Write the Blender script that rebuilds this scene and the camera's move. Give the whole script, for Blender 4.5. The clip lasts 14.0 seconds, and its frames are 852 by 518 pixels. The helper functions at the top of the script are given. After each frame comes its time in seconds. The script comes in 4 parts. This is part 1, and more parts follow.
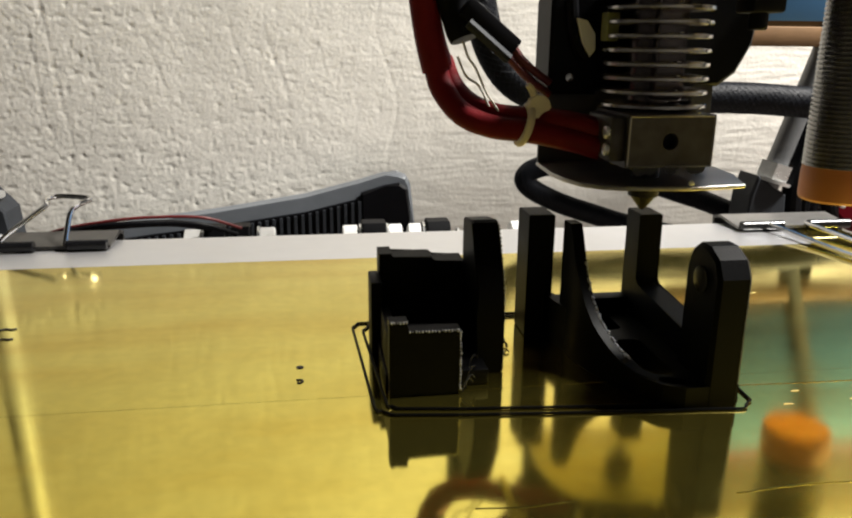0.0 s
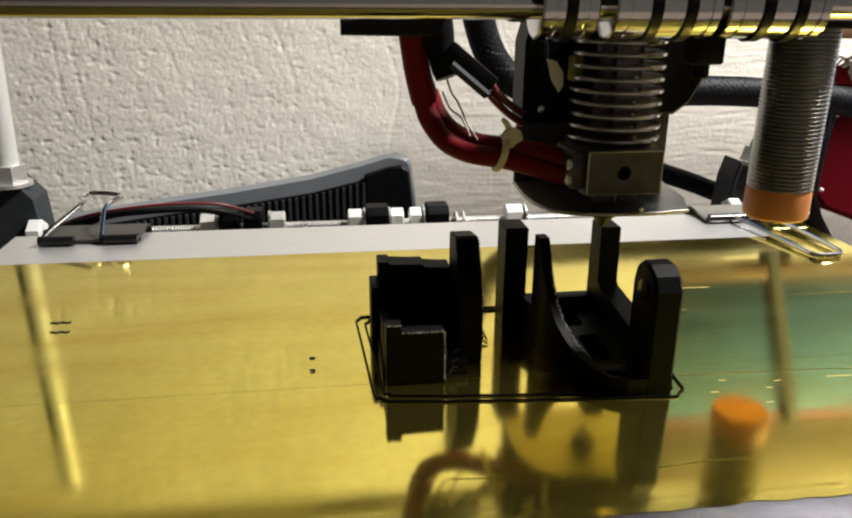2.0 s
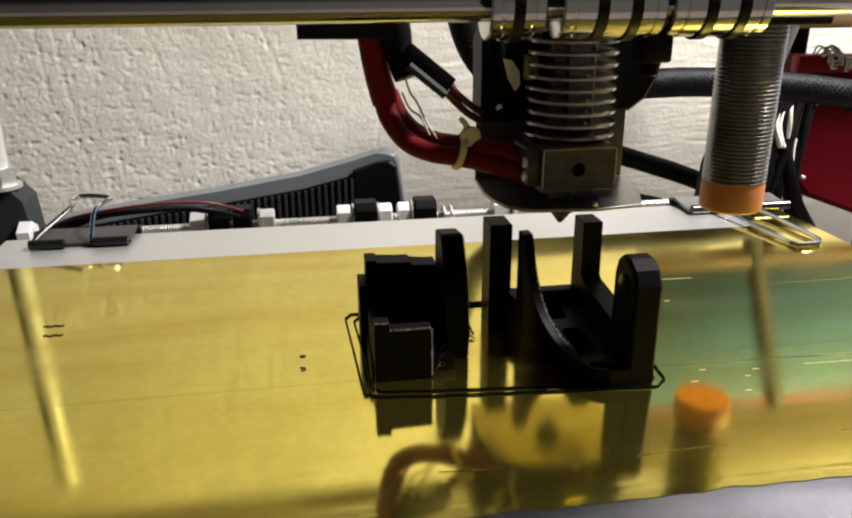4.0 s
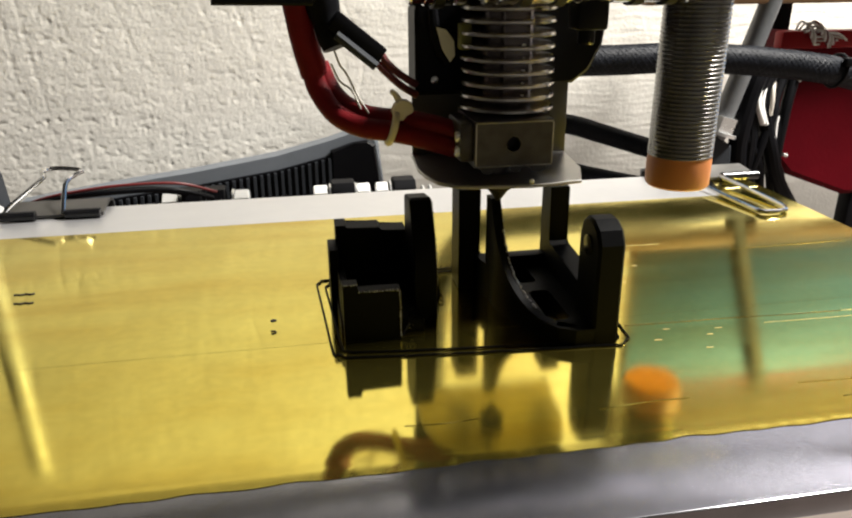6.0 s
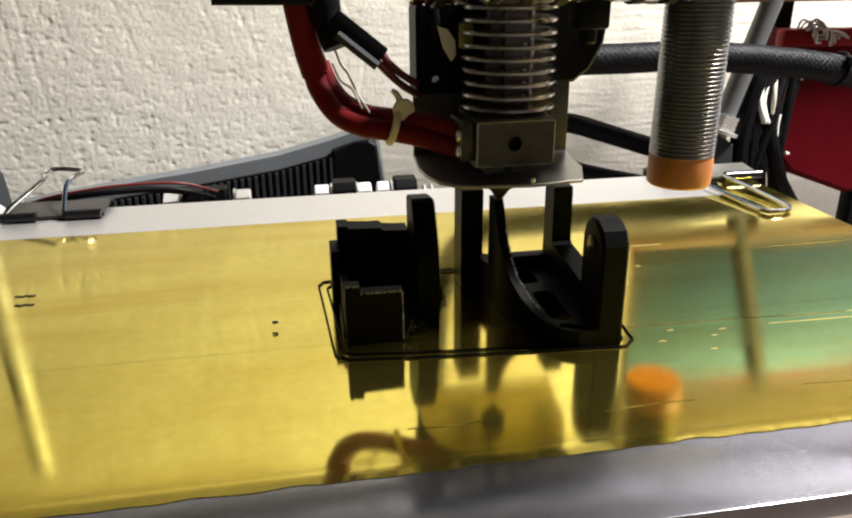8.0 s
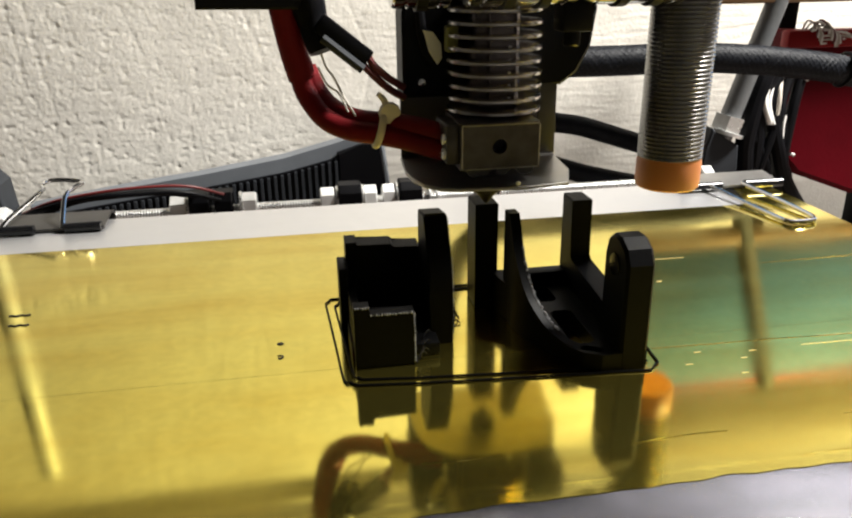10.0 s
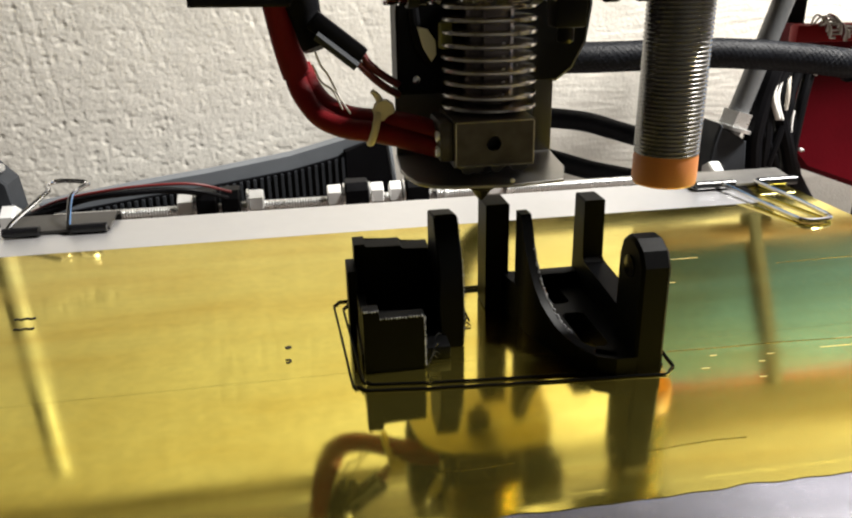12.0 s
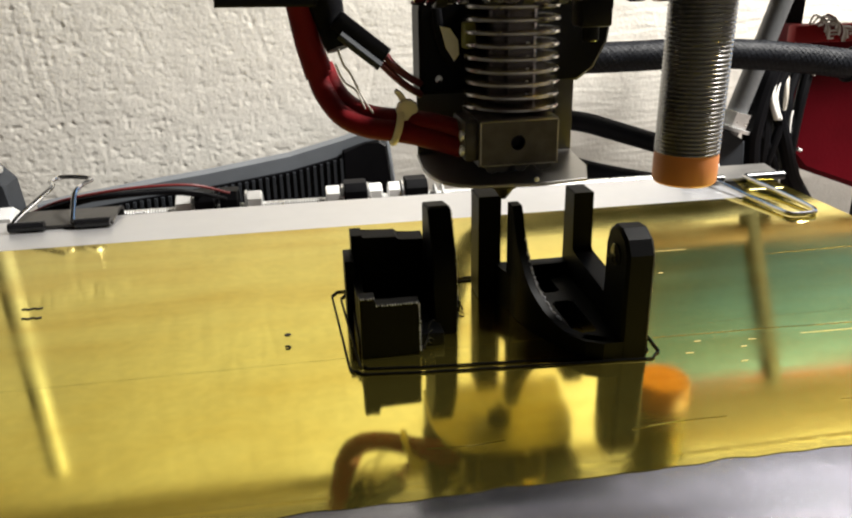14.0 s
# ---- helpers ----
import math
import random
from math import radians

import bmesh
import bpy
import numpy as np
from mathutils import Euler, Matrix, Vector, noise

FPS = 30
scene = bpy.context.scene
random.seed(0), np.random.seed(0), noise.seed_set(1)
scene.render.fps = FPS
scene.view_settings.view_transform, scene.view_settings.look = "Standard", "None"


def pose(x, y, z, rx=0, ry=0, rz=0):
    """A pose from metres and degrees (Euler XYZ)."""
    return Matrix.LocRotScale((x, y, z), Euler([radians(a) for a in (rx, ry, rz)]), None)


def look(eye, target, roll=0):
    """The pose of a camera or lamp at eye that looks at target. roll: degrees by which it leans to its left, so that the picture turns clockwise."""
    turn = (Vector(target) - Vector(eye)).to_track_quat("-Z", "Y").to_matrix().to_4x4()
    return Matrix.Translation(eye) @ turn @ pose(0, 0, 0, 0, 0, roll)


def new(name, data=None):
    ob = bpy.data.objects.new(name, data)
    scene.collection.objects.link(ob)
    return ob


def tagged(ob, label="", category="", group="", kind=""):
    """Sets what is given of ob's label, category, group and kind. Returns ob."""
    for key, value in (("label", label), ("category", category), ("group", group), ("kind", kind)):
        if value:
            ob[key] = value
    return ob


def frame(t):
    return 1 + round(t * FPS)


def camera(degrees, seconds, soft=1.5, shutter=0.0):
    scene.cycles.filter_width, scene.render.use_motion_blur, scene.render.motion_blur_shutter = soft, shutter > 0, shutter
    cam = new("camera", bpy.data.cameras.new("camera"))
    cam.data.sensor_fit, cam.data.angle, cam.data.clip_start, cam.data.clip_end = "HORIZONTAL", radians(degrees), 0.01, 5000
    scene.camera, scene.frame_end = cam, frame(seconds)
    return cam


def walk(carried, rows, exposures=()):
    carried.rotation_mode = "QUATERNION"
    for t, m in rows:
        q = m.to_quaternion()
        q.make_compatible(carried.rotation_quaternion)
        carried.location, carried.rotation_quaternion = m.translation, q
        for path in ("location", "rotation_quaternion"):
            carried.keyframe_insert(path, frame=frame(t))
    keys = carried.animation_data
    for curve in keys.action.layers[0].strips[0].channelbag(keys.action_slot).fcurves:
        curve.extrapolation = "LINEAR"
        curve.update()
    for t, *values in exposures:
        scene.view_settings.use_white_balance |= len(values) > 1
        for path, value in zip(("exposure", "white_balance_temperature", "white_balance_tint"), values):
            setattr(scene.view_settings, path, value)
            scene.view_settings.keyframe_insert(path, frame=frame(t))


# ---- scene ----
# ---- camera and its walk ----
LENS = 59.40
EYE_ROWS = [
    (0, 4.9, -151.9, 65.5, -8.40, -16.38, 0.49),
    (0.5, 5.2, -153.0, 66.5, -8.37, -16.13, 0.28),
    (1, 5.0, -155.1, 67.4, -8.67, -15.95, 0.34),
    (1.5, 4.9, -155.4, 69.3, -8.59, -15.67, 0.20),
    (1.62, 4.9, -155.4, 69.3, -8.59, -15.67, 0.20),
    (2, 4.7, -172.8, 86.4, -7.99, -19.81, 0.45),
    (2.5, 4.8, -181.5, 89.9, -8.11, -19.85, 0.33),
    (3, 5.2, -180.8, 90.0, -8.21, -20.15, -0.01),
    (5.5, 7.5, -171.7, 85.8, -9.51, -20.83, -0.64),
    (6, 8.6, -171.3, 85.0, -10.03, -21.66, -0.35),
    (6.5, 8.4, -171.3, 85.1, -10.16, -21.79, -0.32),
    (7, 8.5, -171.1, 85.1, -10.19, -21.74, -0.29),
    (7.5, 8.4, -171.0, 85.0, -10.15, -21.70, -0.34),
    (8, 8.5, -171.0, 85.1, -9.93, -21.74, -0.49),
    (10.5, 8.6, -171.7, 85.2, -9.25, -21.54, -0.93),
    (11, 8.5, -171.6, 85.2, -9.01, -21.64, -1.06),
    (11.5, 8.3, -171.6, 85.4, -9.02, -21.69, -1.09),
    (12, 8.4, -171.6, 85.1, -8.92, -21.77, -1.18),
    (12.5, 8.1, -171.3, 85.0, -9.05, -21.79, -1.18),
    (13, 8.2, -171.3, 85.1, -9.02, -21.81, -1.15),
    (13.5, 8.4, -171.3, 84.9, -9.05, -21.74, -1.16),
    (14, 8.2, -171.3, 85.0, -9.05, -21.71, -1.24),
]
BED_ROWS = [(0, -7.7), (0.5, -3.9), (1, -10.3), (1.5, -13.7), (2, -4.5), (2.5, -3.5), (3, -6.0), (5.5, 0.6), (6, 4.5), (6.5, -0.0), (7, 5.0), (7.5, 0.5), (8, 3.6), (10.5, -8.5), (11, -6.8), (11.5, -12.8), (12, -10.7), (12.5, -11.3), (13, -12.3), (13.5, -7.9), (14, -3.4)]
HEAD_ROWS = [(0, 20.5), (0.5, 23.0), (1, 24.2), (1.5, 21.5), (2, 19.1), (2.5, 21.1), (3, 20.8), (5.5, 0.5), (6, 2.2), (6.5, -0.0), (7, 1.5), (7.5, 1.2), (8, 2.1), (10.5, -3.0), (11, -0.2), (11.5, -2.5), (12, -5.6), (12.5, -5.4), (13, -4.0), (13.5, -1.8), (14, 0.3)]
WALL_Y = 300


def eye_pose(x, y, z, yaw, pitch, roll):
    turn = Matrix.Rotation(radians(yaw), 4, "Z") @ Matrix.Rotation(radians(90 + pitch), 4, "X") @ Matrix.Rotation(radians(roll), 4, "Z")
    return Matrix.Translation((x / 1000, y / 1000, z / 1000)) @ turn


cam = camera(LENS, 14.0, soft=2.2, shutter=0.25)
walk(cam, [(r[0], eye_pose(*r[1:])) for r in EYE_ROWS], ((0.0, -0.24), (3.0, -0.25), (5.5, -0.15), (6.0, 0.0), (14.0, 0.0)))

# ---- world and lights ----
world = bpy.data.worlds.new("world")
scene.world = world
world.use_nodes = True
bg = world.node_tree.nodes["Background"]
bg.inputs[0].default_value = (1.0, 0.93, 0.82, 1)
bg.inputs[1].default_value = 0.05


def area_lamp(name, eye, target, size, watts, color):
    d = bpy.data.lights.new(name, "AREA")
    d.shape, d.size, d.energy, d.color = "DISK", size, watts, color
    ob = new(name, d)
    ob.matrix_world = look(eye, target)
    return ob


area_lamp("room_lamp", (0.75, 0.0, 0.86), (0.74, 0.04, 0.0), 0.20, 59, (1.0, 0.968, 0.91))
scene.view_settings.exposure = 0.0

# ---- materials ----


def material(name, color, rough=0.5, metal=0.0, grain=0.0, scale=200.0, bump=0.0, bump_scale=600.0, second=None, coat=0.0, rough_var=0.0, spec=0.5):
    """A principled surface with colour variation at two scales and a fine relief."""
    m = bpy.data.materials.new(name)
    m.use_nodes = True
    nt = m.node_tree
    p = nt.nodes["Principled BSDF"]
    p.inputs["Roughness"].default_value = rough
    p.inputs["Metallic"].default_value = metal
    p.inputs["Coat Weight"].default_value = coat
    p.inputs["Specular IOR Level"].default_value = spec
    tc = nt.nodes.new("ShaderNodeTexCoord")
    c2 = second or tuple(max(0.0, c * (1 - grain)) for c in color)
    n1 = nt.nodes.new("ShaderNodeTexNoise")
    n1.inputs["Scale"].default_value, n1.inputs["Detail"].default_value = scale, 6
    n2 = nt.nodes.new("ShaderNodeTexNoise")
    n2.inputs["Scale"].default_value, n2.inputs["Detail"].default_value = scale / 9, 3
    for n in (n1, n2):
        nt.links.new(tc.outputs["Object"], n.inputs["Vector"])
    add = nt.nodes.new("ShaderNodeMath")
    add.operation = "MULTIPLY_ADD"
    add.inputs[1].default_value = 0.5
    nt.links.new(n1.outputs["Fac"], add.inputs[0])
    half = nt.nodes.new("ShaderNodeMath")
    half.operation = "MULTIPLY"
    half.inputs[1].default_value = 0.5
    nt.links.new(n2.outputs["Fac"], half.inputs[0])
    nt.links.new(half.outputs[0], add.inputs[2])
    ramp = nt.nodes.new("ShaderNodeMapRange")
    ramp.inputs[1].default_value, ramp.inputs[2].default_value = 0.35, 0.65
    nt.links.new(add.outputs[0], ramp.inputs[0])
    mix = nt.nodes.new("ShaderNodeMix")
    mix.data_type = "RGBA"
    mix.inputs[6].default_value, mix.inputs[7].default_value = (*color, 1), (*c2, 1)
    nt.links.new(ramp.outputs[0], mix.inputs[0])
    nt.links.new(mix.outputs[2], p.inputs["Base Color"])
    if rough_var:
        rr = nt.nodes.new("ShaderNodeMapRange")
        rr.inputs[3].default_value, rr.inputs[4].default_value = max(0.01, rough - rough_var), rough + rough_var
        nt.links.new(ramp.outputs[0], rr.inputs[0])
        nt.links.new(rr.outputs[0], p.inputs["Roughness"])
    if bump:
        nb = nt.nodes.new("ShaderNodeTexNoise")
        nb.inputs["Scale"].default_value, nb.inputs["Detail"].default_value = bump_scale, 5
        nt.links.new(tc.outputs["Object"], nb.inputs["Vector"])
        b = nt.nodes.new("ShaderNodeBump")
        b.inputs["Strength"].default_value, b.inputs["Distance"].default_value = 0.6, bump
        nt.links.new(nb.outputs["Fac"], b.inputs["Height"])
        nt.links.new(b.outputs[0], p.inputs["Normal"])
    return m


M_PLASTER = material("plaster", (0.78, 0.745, 0.675), 0.9, grain=0.14, scale=120, bump=0.0004, bump_scale=480)
M_BACKING_DARK = material("backing_darkened", (0.13, 0.125, 0.14), 0.9, grain=0.1, scale=8)
M_UNSEEN_DARK = material("unseen_shell_dark", (0.12, 0.115, 0.105), 0.9, grain=0.2, scale=8)
M_TABLE = material("table_wood", (0.11, 0.085, 0.07), 0.5, grain=0.3, scale=30, bump=0.0001)
M_ALU = material("bare_aluminium", (0.37, 0.37, 0.40), 0.14, 0.98, grain=0.45, scale=70, rough_var=0.06, bump=0.00005, bump_scale=110)


def amber_film():
    """Amber tape over metal: a tinted mirror with rubbed streaks, smears and faint ripples."""
    m = bpy.data.materials.new("amber_film")
    m.use_nodes = True
    nt = m.node_tree
    p = nt.nodes["Principled BSDF"]
    p.inputs["Metallic"].default_value = 0.988
    tc = nt.nodes.new("ShaderNodeTexCoord")

    def stretched(sx, sy, detail):
        mp = nt.nodes.new("ShaderNodeMapping")
        mp.inputs["Scale"].default_value = (sx, sy, 40)
        nt.links.new(tc.outputs["Object"], mp.inputs["Vector"])
        n = nt.nodes.new("ShaderNodeTexNoise")
        n.inputs["Scale"].default_value, n.inputs["Detail"].default_value = 1.0, detail
        nt.links.new(mp.outputs[0], n.inputs["Vector"])
        return n.outputs["Fac"]

    def spread(socket, a, b, lo=0.36, hi=0.66):
        r = nt.nodes.new("ShaderNodeMapRange")
        r.inputs[1].default_value, r.inputs[2].default_value, r.inputs[3].default_value, r.inputs[4].default_value = lo, hi, a, b
        nt.links.new(socket, r.inputs[0])
        return r.outputs[0]

    streak, smear, fine = stretched(7, 95, 6), stretched(26, 38, 4), stretched(420, 420, 3)
    mix = nt.nodes.new("ShaderNodeMix")
    mix.data_type = "RGBA"
    mix.inputs[6].default_value, mix.inputs[7].default_value = (0.95, 0.82, 0.18, 1), (0.80, 0.58, 0.08, 1)
    both = nt.nodes.new("ShaderNodeMath")
    both.operation = "MULTIPLY"
    nt.links.new(spread(streak, 0.25, 1.0), both.inputs[0])
    nt.links.new(spread(smear, 0.35, 1.0), both.inputs[1])
    nt.links.new(both.outputs[0], mix.inputs[0])
    dust = nt.nodes.new("ShaderNodeMix")
    dust.data_type, dust.blend_type = "RGBA", "MULTIPLY"
    dust.inputs[0].default_value = 1.0
    grey = nt.nodes.new("ShaderNodeCombineColor")
    for k in range(3):
        nt.links.new(spread(fine, 0.93, 1.0), grey.inputs[k])
    nt.links.new(mix.outputs[2], dust.inputs[6])
    nt.links.new(grey.outputs[0], dust.inputs[7])
    nt.links.new(dust.outputs[2], p.inputs["Base Color"])
    nt.links.new(spread(smear, 0.058, 0.135), p.inputs["Roughness"])
    b = nt.nodes.new("ShaderNodeBump")
    b.inputs["Strength"].default_value, b.inputs["Distance"].default_value = 0.5, 0.00003
    nt.links.new(streak, b.inputs["Height"])
    nt.links.new(b.outputs[0], p.inputs["Normal"])
    return m


M_KAPTON = amber_film()
M_FOLD_GLINT = material("film_fold_glint", (0.88, 0.76, 0.36), 0.3, 0.5, grain=0.2, scale=300)
M_STRIPE = material("red_print", (0.45, 0.012, 0.012), 0.6, grain=0.2)
M_BLACK = material("black_print", (0.0010, 0.0010, 0.0012), 0.46, spec=0.065, grain=0.4, scale=400, bump=0.00005, bump_scale=2500)
M_PLASTIC = material("black_plastic", (0.003, 0.003, 0.0040), 0.45, spec=0.11, grain=0.3, scale=150, bump=0.00005)
M_GREYPLASTIC = material("dark_grey_plastic", (0.030, 0.033, 0.038), 0.5, spec=0.14, grain=0.3, scale=150, bump=0.00005)
M_STEEL = material("zinc_steel", (0.84, 0.84, 0.83), 0.3, 0.85, grain=0.2, scale=300, rough_var=0.1)
M_CHROME = material("polished_steel", (0.78, 0.78, 0.78), 0.12, 1.0, grain=0.1, scale=200)
M_FIN = material("fin_aluminium", (0.72, 0.68, 0.64), 0.26, 1.0, grain=0.25, scale=200)
M_BLOCK = material("heat_stained_block", (0.065, 0.057, 0.056), 0.42, 0.45, grain=0.75, scale=260, rough_var=0.15, bump=0.0001, bump_scale=500)
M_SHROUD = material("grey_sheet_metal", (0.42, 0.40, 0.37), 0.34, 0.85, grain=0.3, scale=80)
# Same grey sheet as the tongue, with shade behind the block painted in.
M_SHADED_SHEET = material("shaded_sheet_metal", (0.075, 0.072, 0.07), 0.4, 0.5, grain=0.3, scale=80)
# Darker copy of the fin metal; shade between the fins is painted in.
M_CORE_SHADED = material("shaded_core_aluminium", (0.17, 0.145, 0.14), 0.24, 0.9, grain=0.5, scale=300)
M_BRASS = material("dirty_brass", (0.02, 0.017, 0.014), 0.5, 0.5, grain=0.4, scale=300)
M_ORANGE = material("orange_cap", (0.42, 0.15, 0.05), 0.5, grain=0.12, scale=120)
M_RED = material("red_sleeve", (0.14, 0.004, 0.007), 0.55, spec=0.15, grain=0.35, scale=250, bump=0.0002, bump_scale=900)
M_REDBOX = material("red_plastic", (0.095, 0.002, 0.006), 0.5, spec=0.05, grain=0.25, scale=60, bump=0.0002)
# Brighter copy of the box's red: light on its top, painted in.
M_RED_LIT = material("lit_red_plastic", (0.26, 0.008, 0.010), 0.45, spec=0.15, grain=0.2, scale=60)
M_BRAID = material("braided_sleeve", (0.005, 0.006, 0.009), 0.5, spec=0.12, grain=0.4, scale=500, bump=0.0004, bump_scale=1500)
M_TIE = material("nylon_tie", (0.62, 0.55, 0.42), 0.5, grain=0.1, scale=200)
M_BLUE = material("blue_card", (0.11, 0.28, 0.56), 0.6, spec=0.08, grain=0.2, scale=30)
M_WOOD = material("shelf_wood", (0.30, 0.17, 0.08), 0.5, grain=0.4, scale=60, bump=0.0001)
M_WHITE = material("white_wire", (0.75, 0.73, 0.7), 0.5, grain=0.1)
# Black plastic painted grey for the bright sparkle along its edges.
M_SHEEN = material("curled_plastic_sheen", (0.26, 0.26, 0.27), 0.22, spec=1.0, grain=0.5, scale=900)
M_GLOSSBLACK = material("glossy_black", (0.015, 0.015, 0.016), 0.15, grain=0.3)
# Black enamel painted grey for the wall it reflects.
M_CLIP_SHEEN = material("black_enamel_sheen", (0.26, 0.25, 0.235), 0.3, 0.6, grain=0.3, scale=200)
M_DARKCLIP = material("dark_enamel", (0.05, 0.047, 0.044), 0.3, 0.5, grain=0.3, scale=200)
M_LUG = material("worn_edge_metal", (0.42, 0.40, 0.37), 0.35, 0.9, grain=0.3, scale=300)
M_NUT = material("bright_zinc", (0.93, 0.93, 0.92), 0.25, 0.4, grain=0.1, scale=200)
M_BARREL = material("nickel_barrel", (0.30, 0.295, 0.28), 0.27, 1.0, grain=0.2, scale=200)
M_DARKRED = material("dark_red_wire", (0.13, 0.012, 0.012), 0.45, grain=0.2)
M_BARE = material("pale_insulation", (0.5, 0.46, 0.4), 0.5, grain=0.2)
M_YELLOW = material("olive_yellow", (0.16, 0.16, 0.03), 0.5, grain=0.2)
M_CARD = material("brown_cardboard", (0.105, 0.082, 0.05), 0.8, spec=0.1, grain=0.2, scale=40)
M_STRAND = material("grey_strand", (0.004, 0.005, 0.009), 0.5, spec=0.16, grain=0.3, scale=400)
M_CASE_LIT = material("dark_grey_case_lit", (0.15, 0.165, 0.185), 0.42, grain=0.2, scale=100, bump=0.00005)
M_ROLL = material("black_roll", (0.006, 0.006, 0.007), 0.25, grain=0.2)
M_TUBE = material("pale_grey_tube", (0.44, 0.44, 0.43), 0.4, 0.1, grain=0.12, scale=120)
M_MATTE = material("matte_aluminium", (0.74, 0.735, 0.74), 0.36, 0.86, grain=0.1, scale=50, rough_var=0.08)
M_INK = material("ink", (0.02, 0.018, 0.012), 0.4, grain=0.2)
M_ROD = material("grey_rod", (0.15, 0.155, 0.16), 0.4, 0.25, grain=0.2, scale=300, bump=0.0001)

# ---- builders (millimetres, in the world) ----
ORIGIN = {}


def thing(name, at, label, category, group="", kind=""):
    ob = new(name)
    ob.empty_display_size = 0.01
    ob.location = Vector(at) / 1000
    ORIGIN[ob.name] = Vector(at)
    return tagged(ob, label, category, group, kind)


def part(name, bm, mat, parent=None, label="", sharp=True):
    """Links a bmesh in millimetres as one mesh under a thing or under a part."""
    org = ORIGIN[parent.name] if parent else Vector((0, 0, 0))
    bmesh.ops.recalc_face_normals(bm, faces=bm.faces)
    bmesh.ops.transform(bm, matrix=Matrix.Scale(0.001, 4) @ Matrix.Translation(-org), verts=bm.verts)
    me = bpy.data.meshes.new(name)
    bm.to_mesh(me)
    bm.free()
    me.materials.append(mat)
    me.shade_smooth()
    if sharp:
        me.set_sharp_from_angle(angle=radians(26))
    ob = new(name, me)
    ob.parent = parent
    ORIGIN[ob.name] = org
    if label:
        ob["label"] = label
    return ob


def box(x0, x1, y0, y1, z0, z1, bevel=0.4, bm=None):
    bm = bm or bmesh.new()
    r = bmesh.ops.create_cube(bm, size=1)
    for v in r["verts"]:
        v.co = Vector(((x0 + x1) / 2 + v.co.x * (x1 - x0), (y0 + y1) / 2 + v.co.y * (y1 - y0), (z0 + z1) / 2 + v.co.z * (z1 - z0)))
    if bevel:
        edges = list({e for v in r["verts"] for e in v.link_edges})
        bmesh.ops.bevel(bm, geom=edges, offset=bevel, segments=2, affect="EDGES", profile=0.5)
    return bm


def rod(p0, p1, r, seg=20, r2=None, bm=None, caps=True):
    bm = bm or bmesh.new()
    p0, p1 = Vector(p0), Vector(p1)
    d = p1 - p0
    m = Matrix.Translation((p0 + p1) / 2) @ d.to_track_quat("Z", "Y").to_matrix().to_4x4()
    bmesh.ops.create_cone(bm, cap_ends=caps, segments=seg, radius1=r, radius2=r if r2 is None else r2, depth=d.length, matrix=m)
    return bm


def lathe(profile, at, axis="Z", seg=32, bm=None):
    """A turned body: rows of (radius, height) about an axis through at."""
    bm = bm or bmesh.new()
    turn = {"Z": Matrix(), "X": Matrix.Rotation(radians(90), 4, "Y"), "Y": Matrix.Rotation(radians(-90), 4, "X")}[axis]
    rings = []
    for r, h in profile:
        ring = []
        for i in range(seg):
            a = 2 * math.pi * i / seg
            ring.append(bm.verts.new(Vector(at) + (turn @ Vector((max(r, 0.01) * math.cos(a), max(r, 0.01) * math.sin(a), h)))))
        rings.append(ring)
    for a, b in zip(rings, rings[1:]):
        for i in range(seg):
            bm.faces.new((a[i], a[(i + 1) % seg], b[(i + 1) % seg], b[i]))
    bm.faces.new(rings[0][::-1])
    bm.faces.new(rings[-1])
    return bm


def smooth_path(points, steps=8):
    pts = [Vector(p) for p in points]
    pts = [2 * pts[0] - pts[1], *pts, 2 * pts[-1] - pts[-2]]
    out = []
    for a, b, c, d in zip(pts, pts[1:], pts[2:], pts[3:]):
        for i in range(steps):
            t = i / steps
            out.append(0.5 * ((2 * b) + (c - a) * t + (2 * a - 5 * b + 4 * c - d) * t * t + (3 * b - a - 3 * c + d) * t ** 3))
    out.append(pts[-2])
    return out


def tube(points, r, seg=14, steps=8, bm=None, wobble=0.0, straight=False):
    """A round tube along a smooth path; r may be one radius or one for each end."""
    bm = bm or bmesh.new()
    path = [Vector(p) for p in points] if straight else smooth_path(points, steps)
    r0, r1 = r if isinstance(r, tuple) else (r, r)
    rings, up = [], Vector((0.3, 0.2, 1)).normalized()
    n = len(path)
    for i, p in enumerate(path):
        d = (path[min(i + 1, n - 1)] - path[max(i - 1, 0)]).normalized()
        side = d.cross(up)
        side = side.normalized() if side.length > 1e-3 else d.orthogonal().normalized()
        up = side.cross(d).normalized()
        rad = r0 + (r1 - r0) * i / (n - 1)
        rad *= 1 + wobble * noise.noise(p * 0.15)
        rings.append([bm.verts.new(p + (side * math.cos(a) + up * math.sin(a)) * rad) for a in (2 * math.pi * k / seg for k in range(seg))])
    for a, b in zip(rings, rings[1:]):
        for k in range(seg):
            bm.faces.new((a[k], a[(k + 1) % seg], b[(k + 1) % seg], b[k]))
    bm.faces.new(rings[0][::-1])
    bm.faces.new(rings[-1])
    return bm


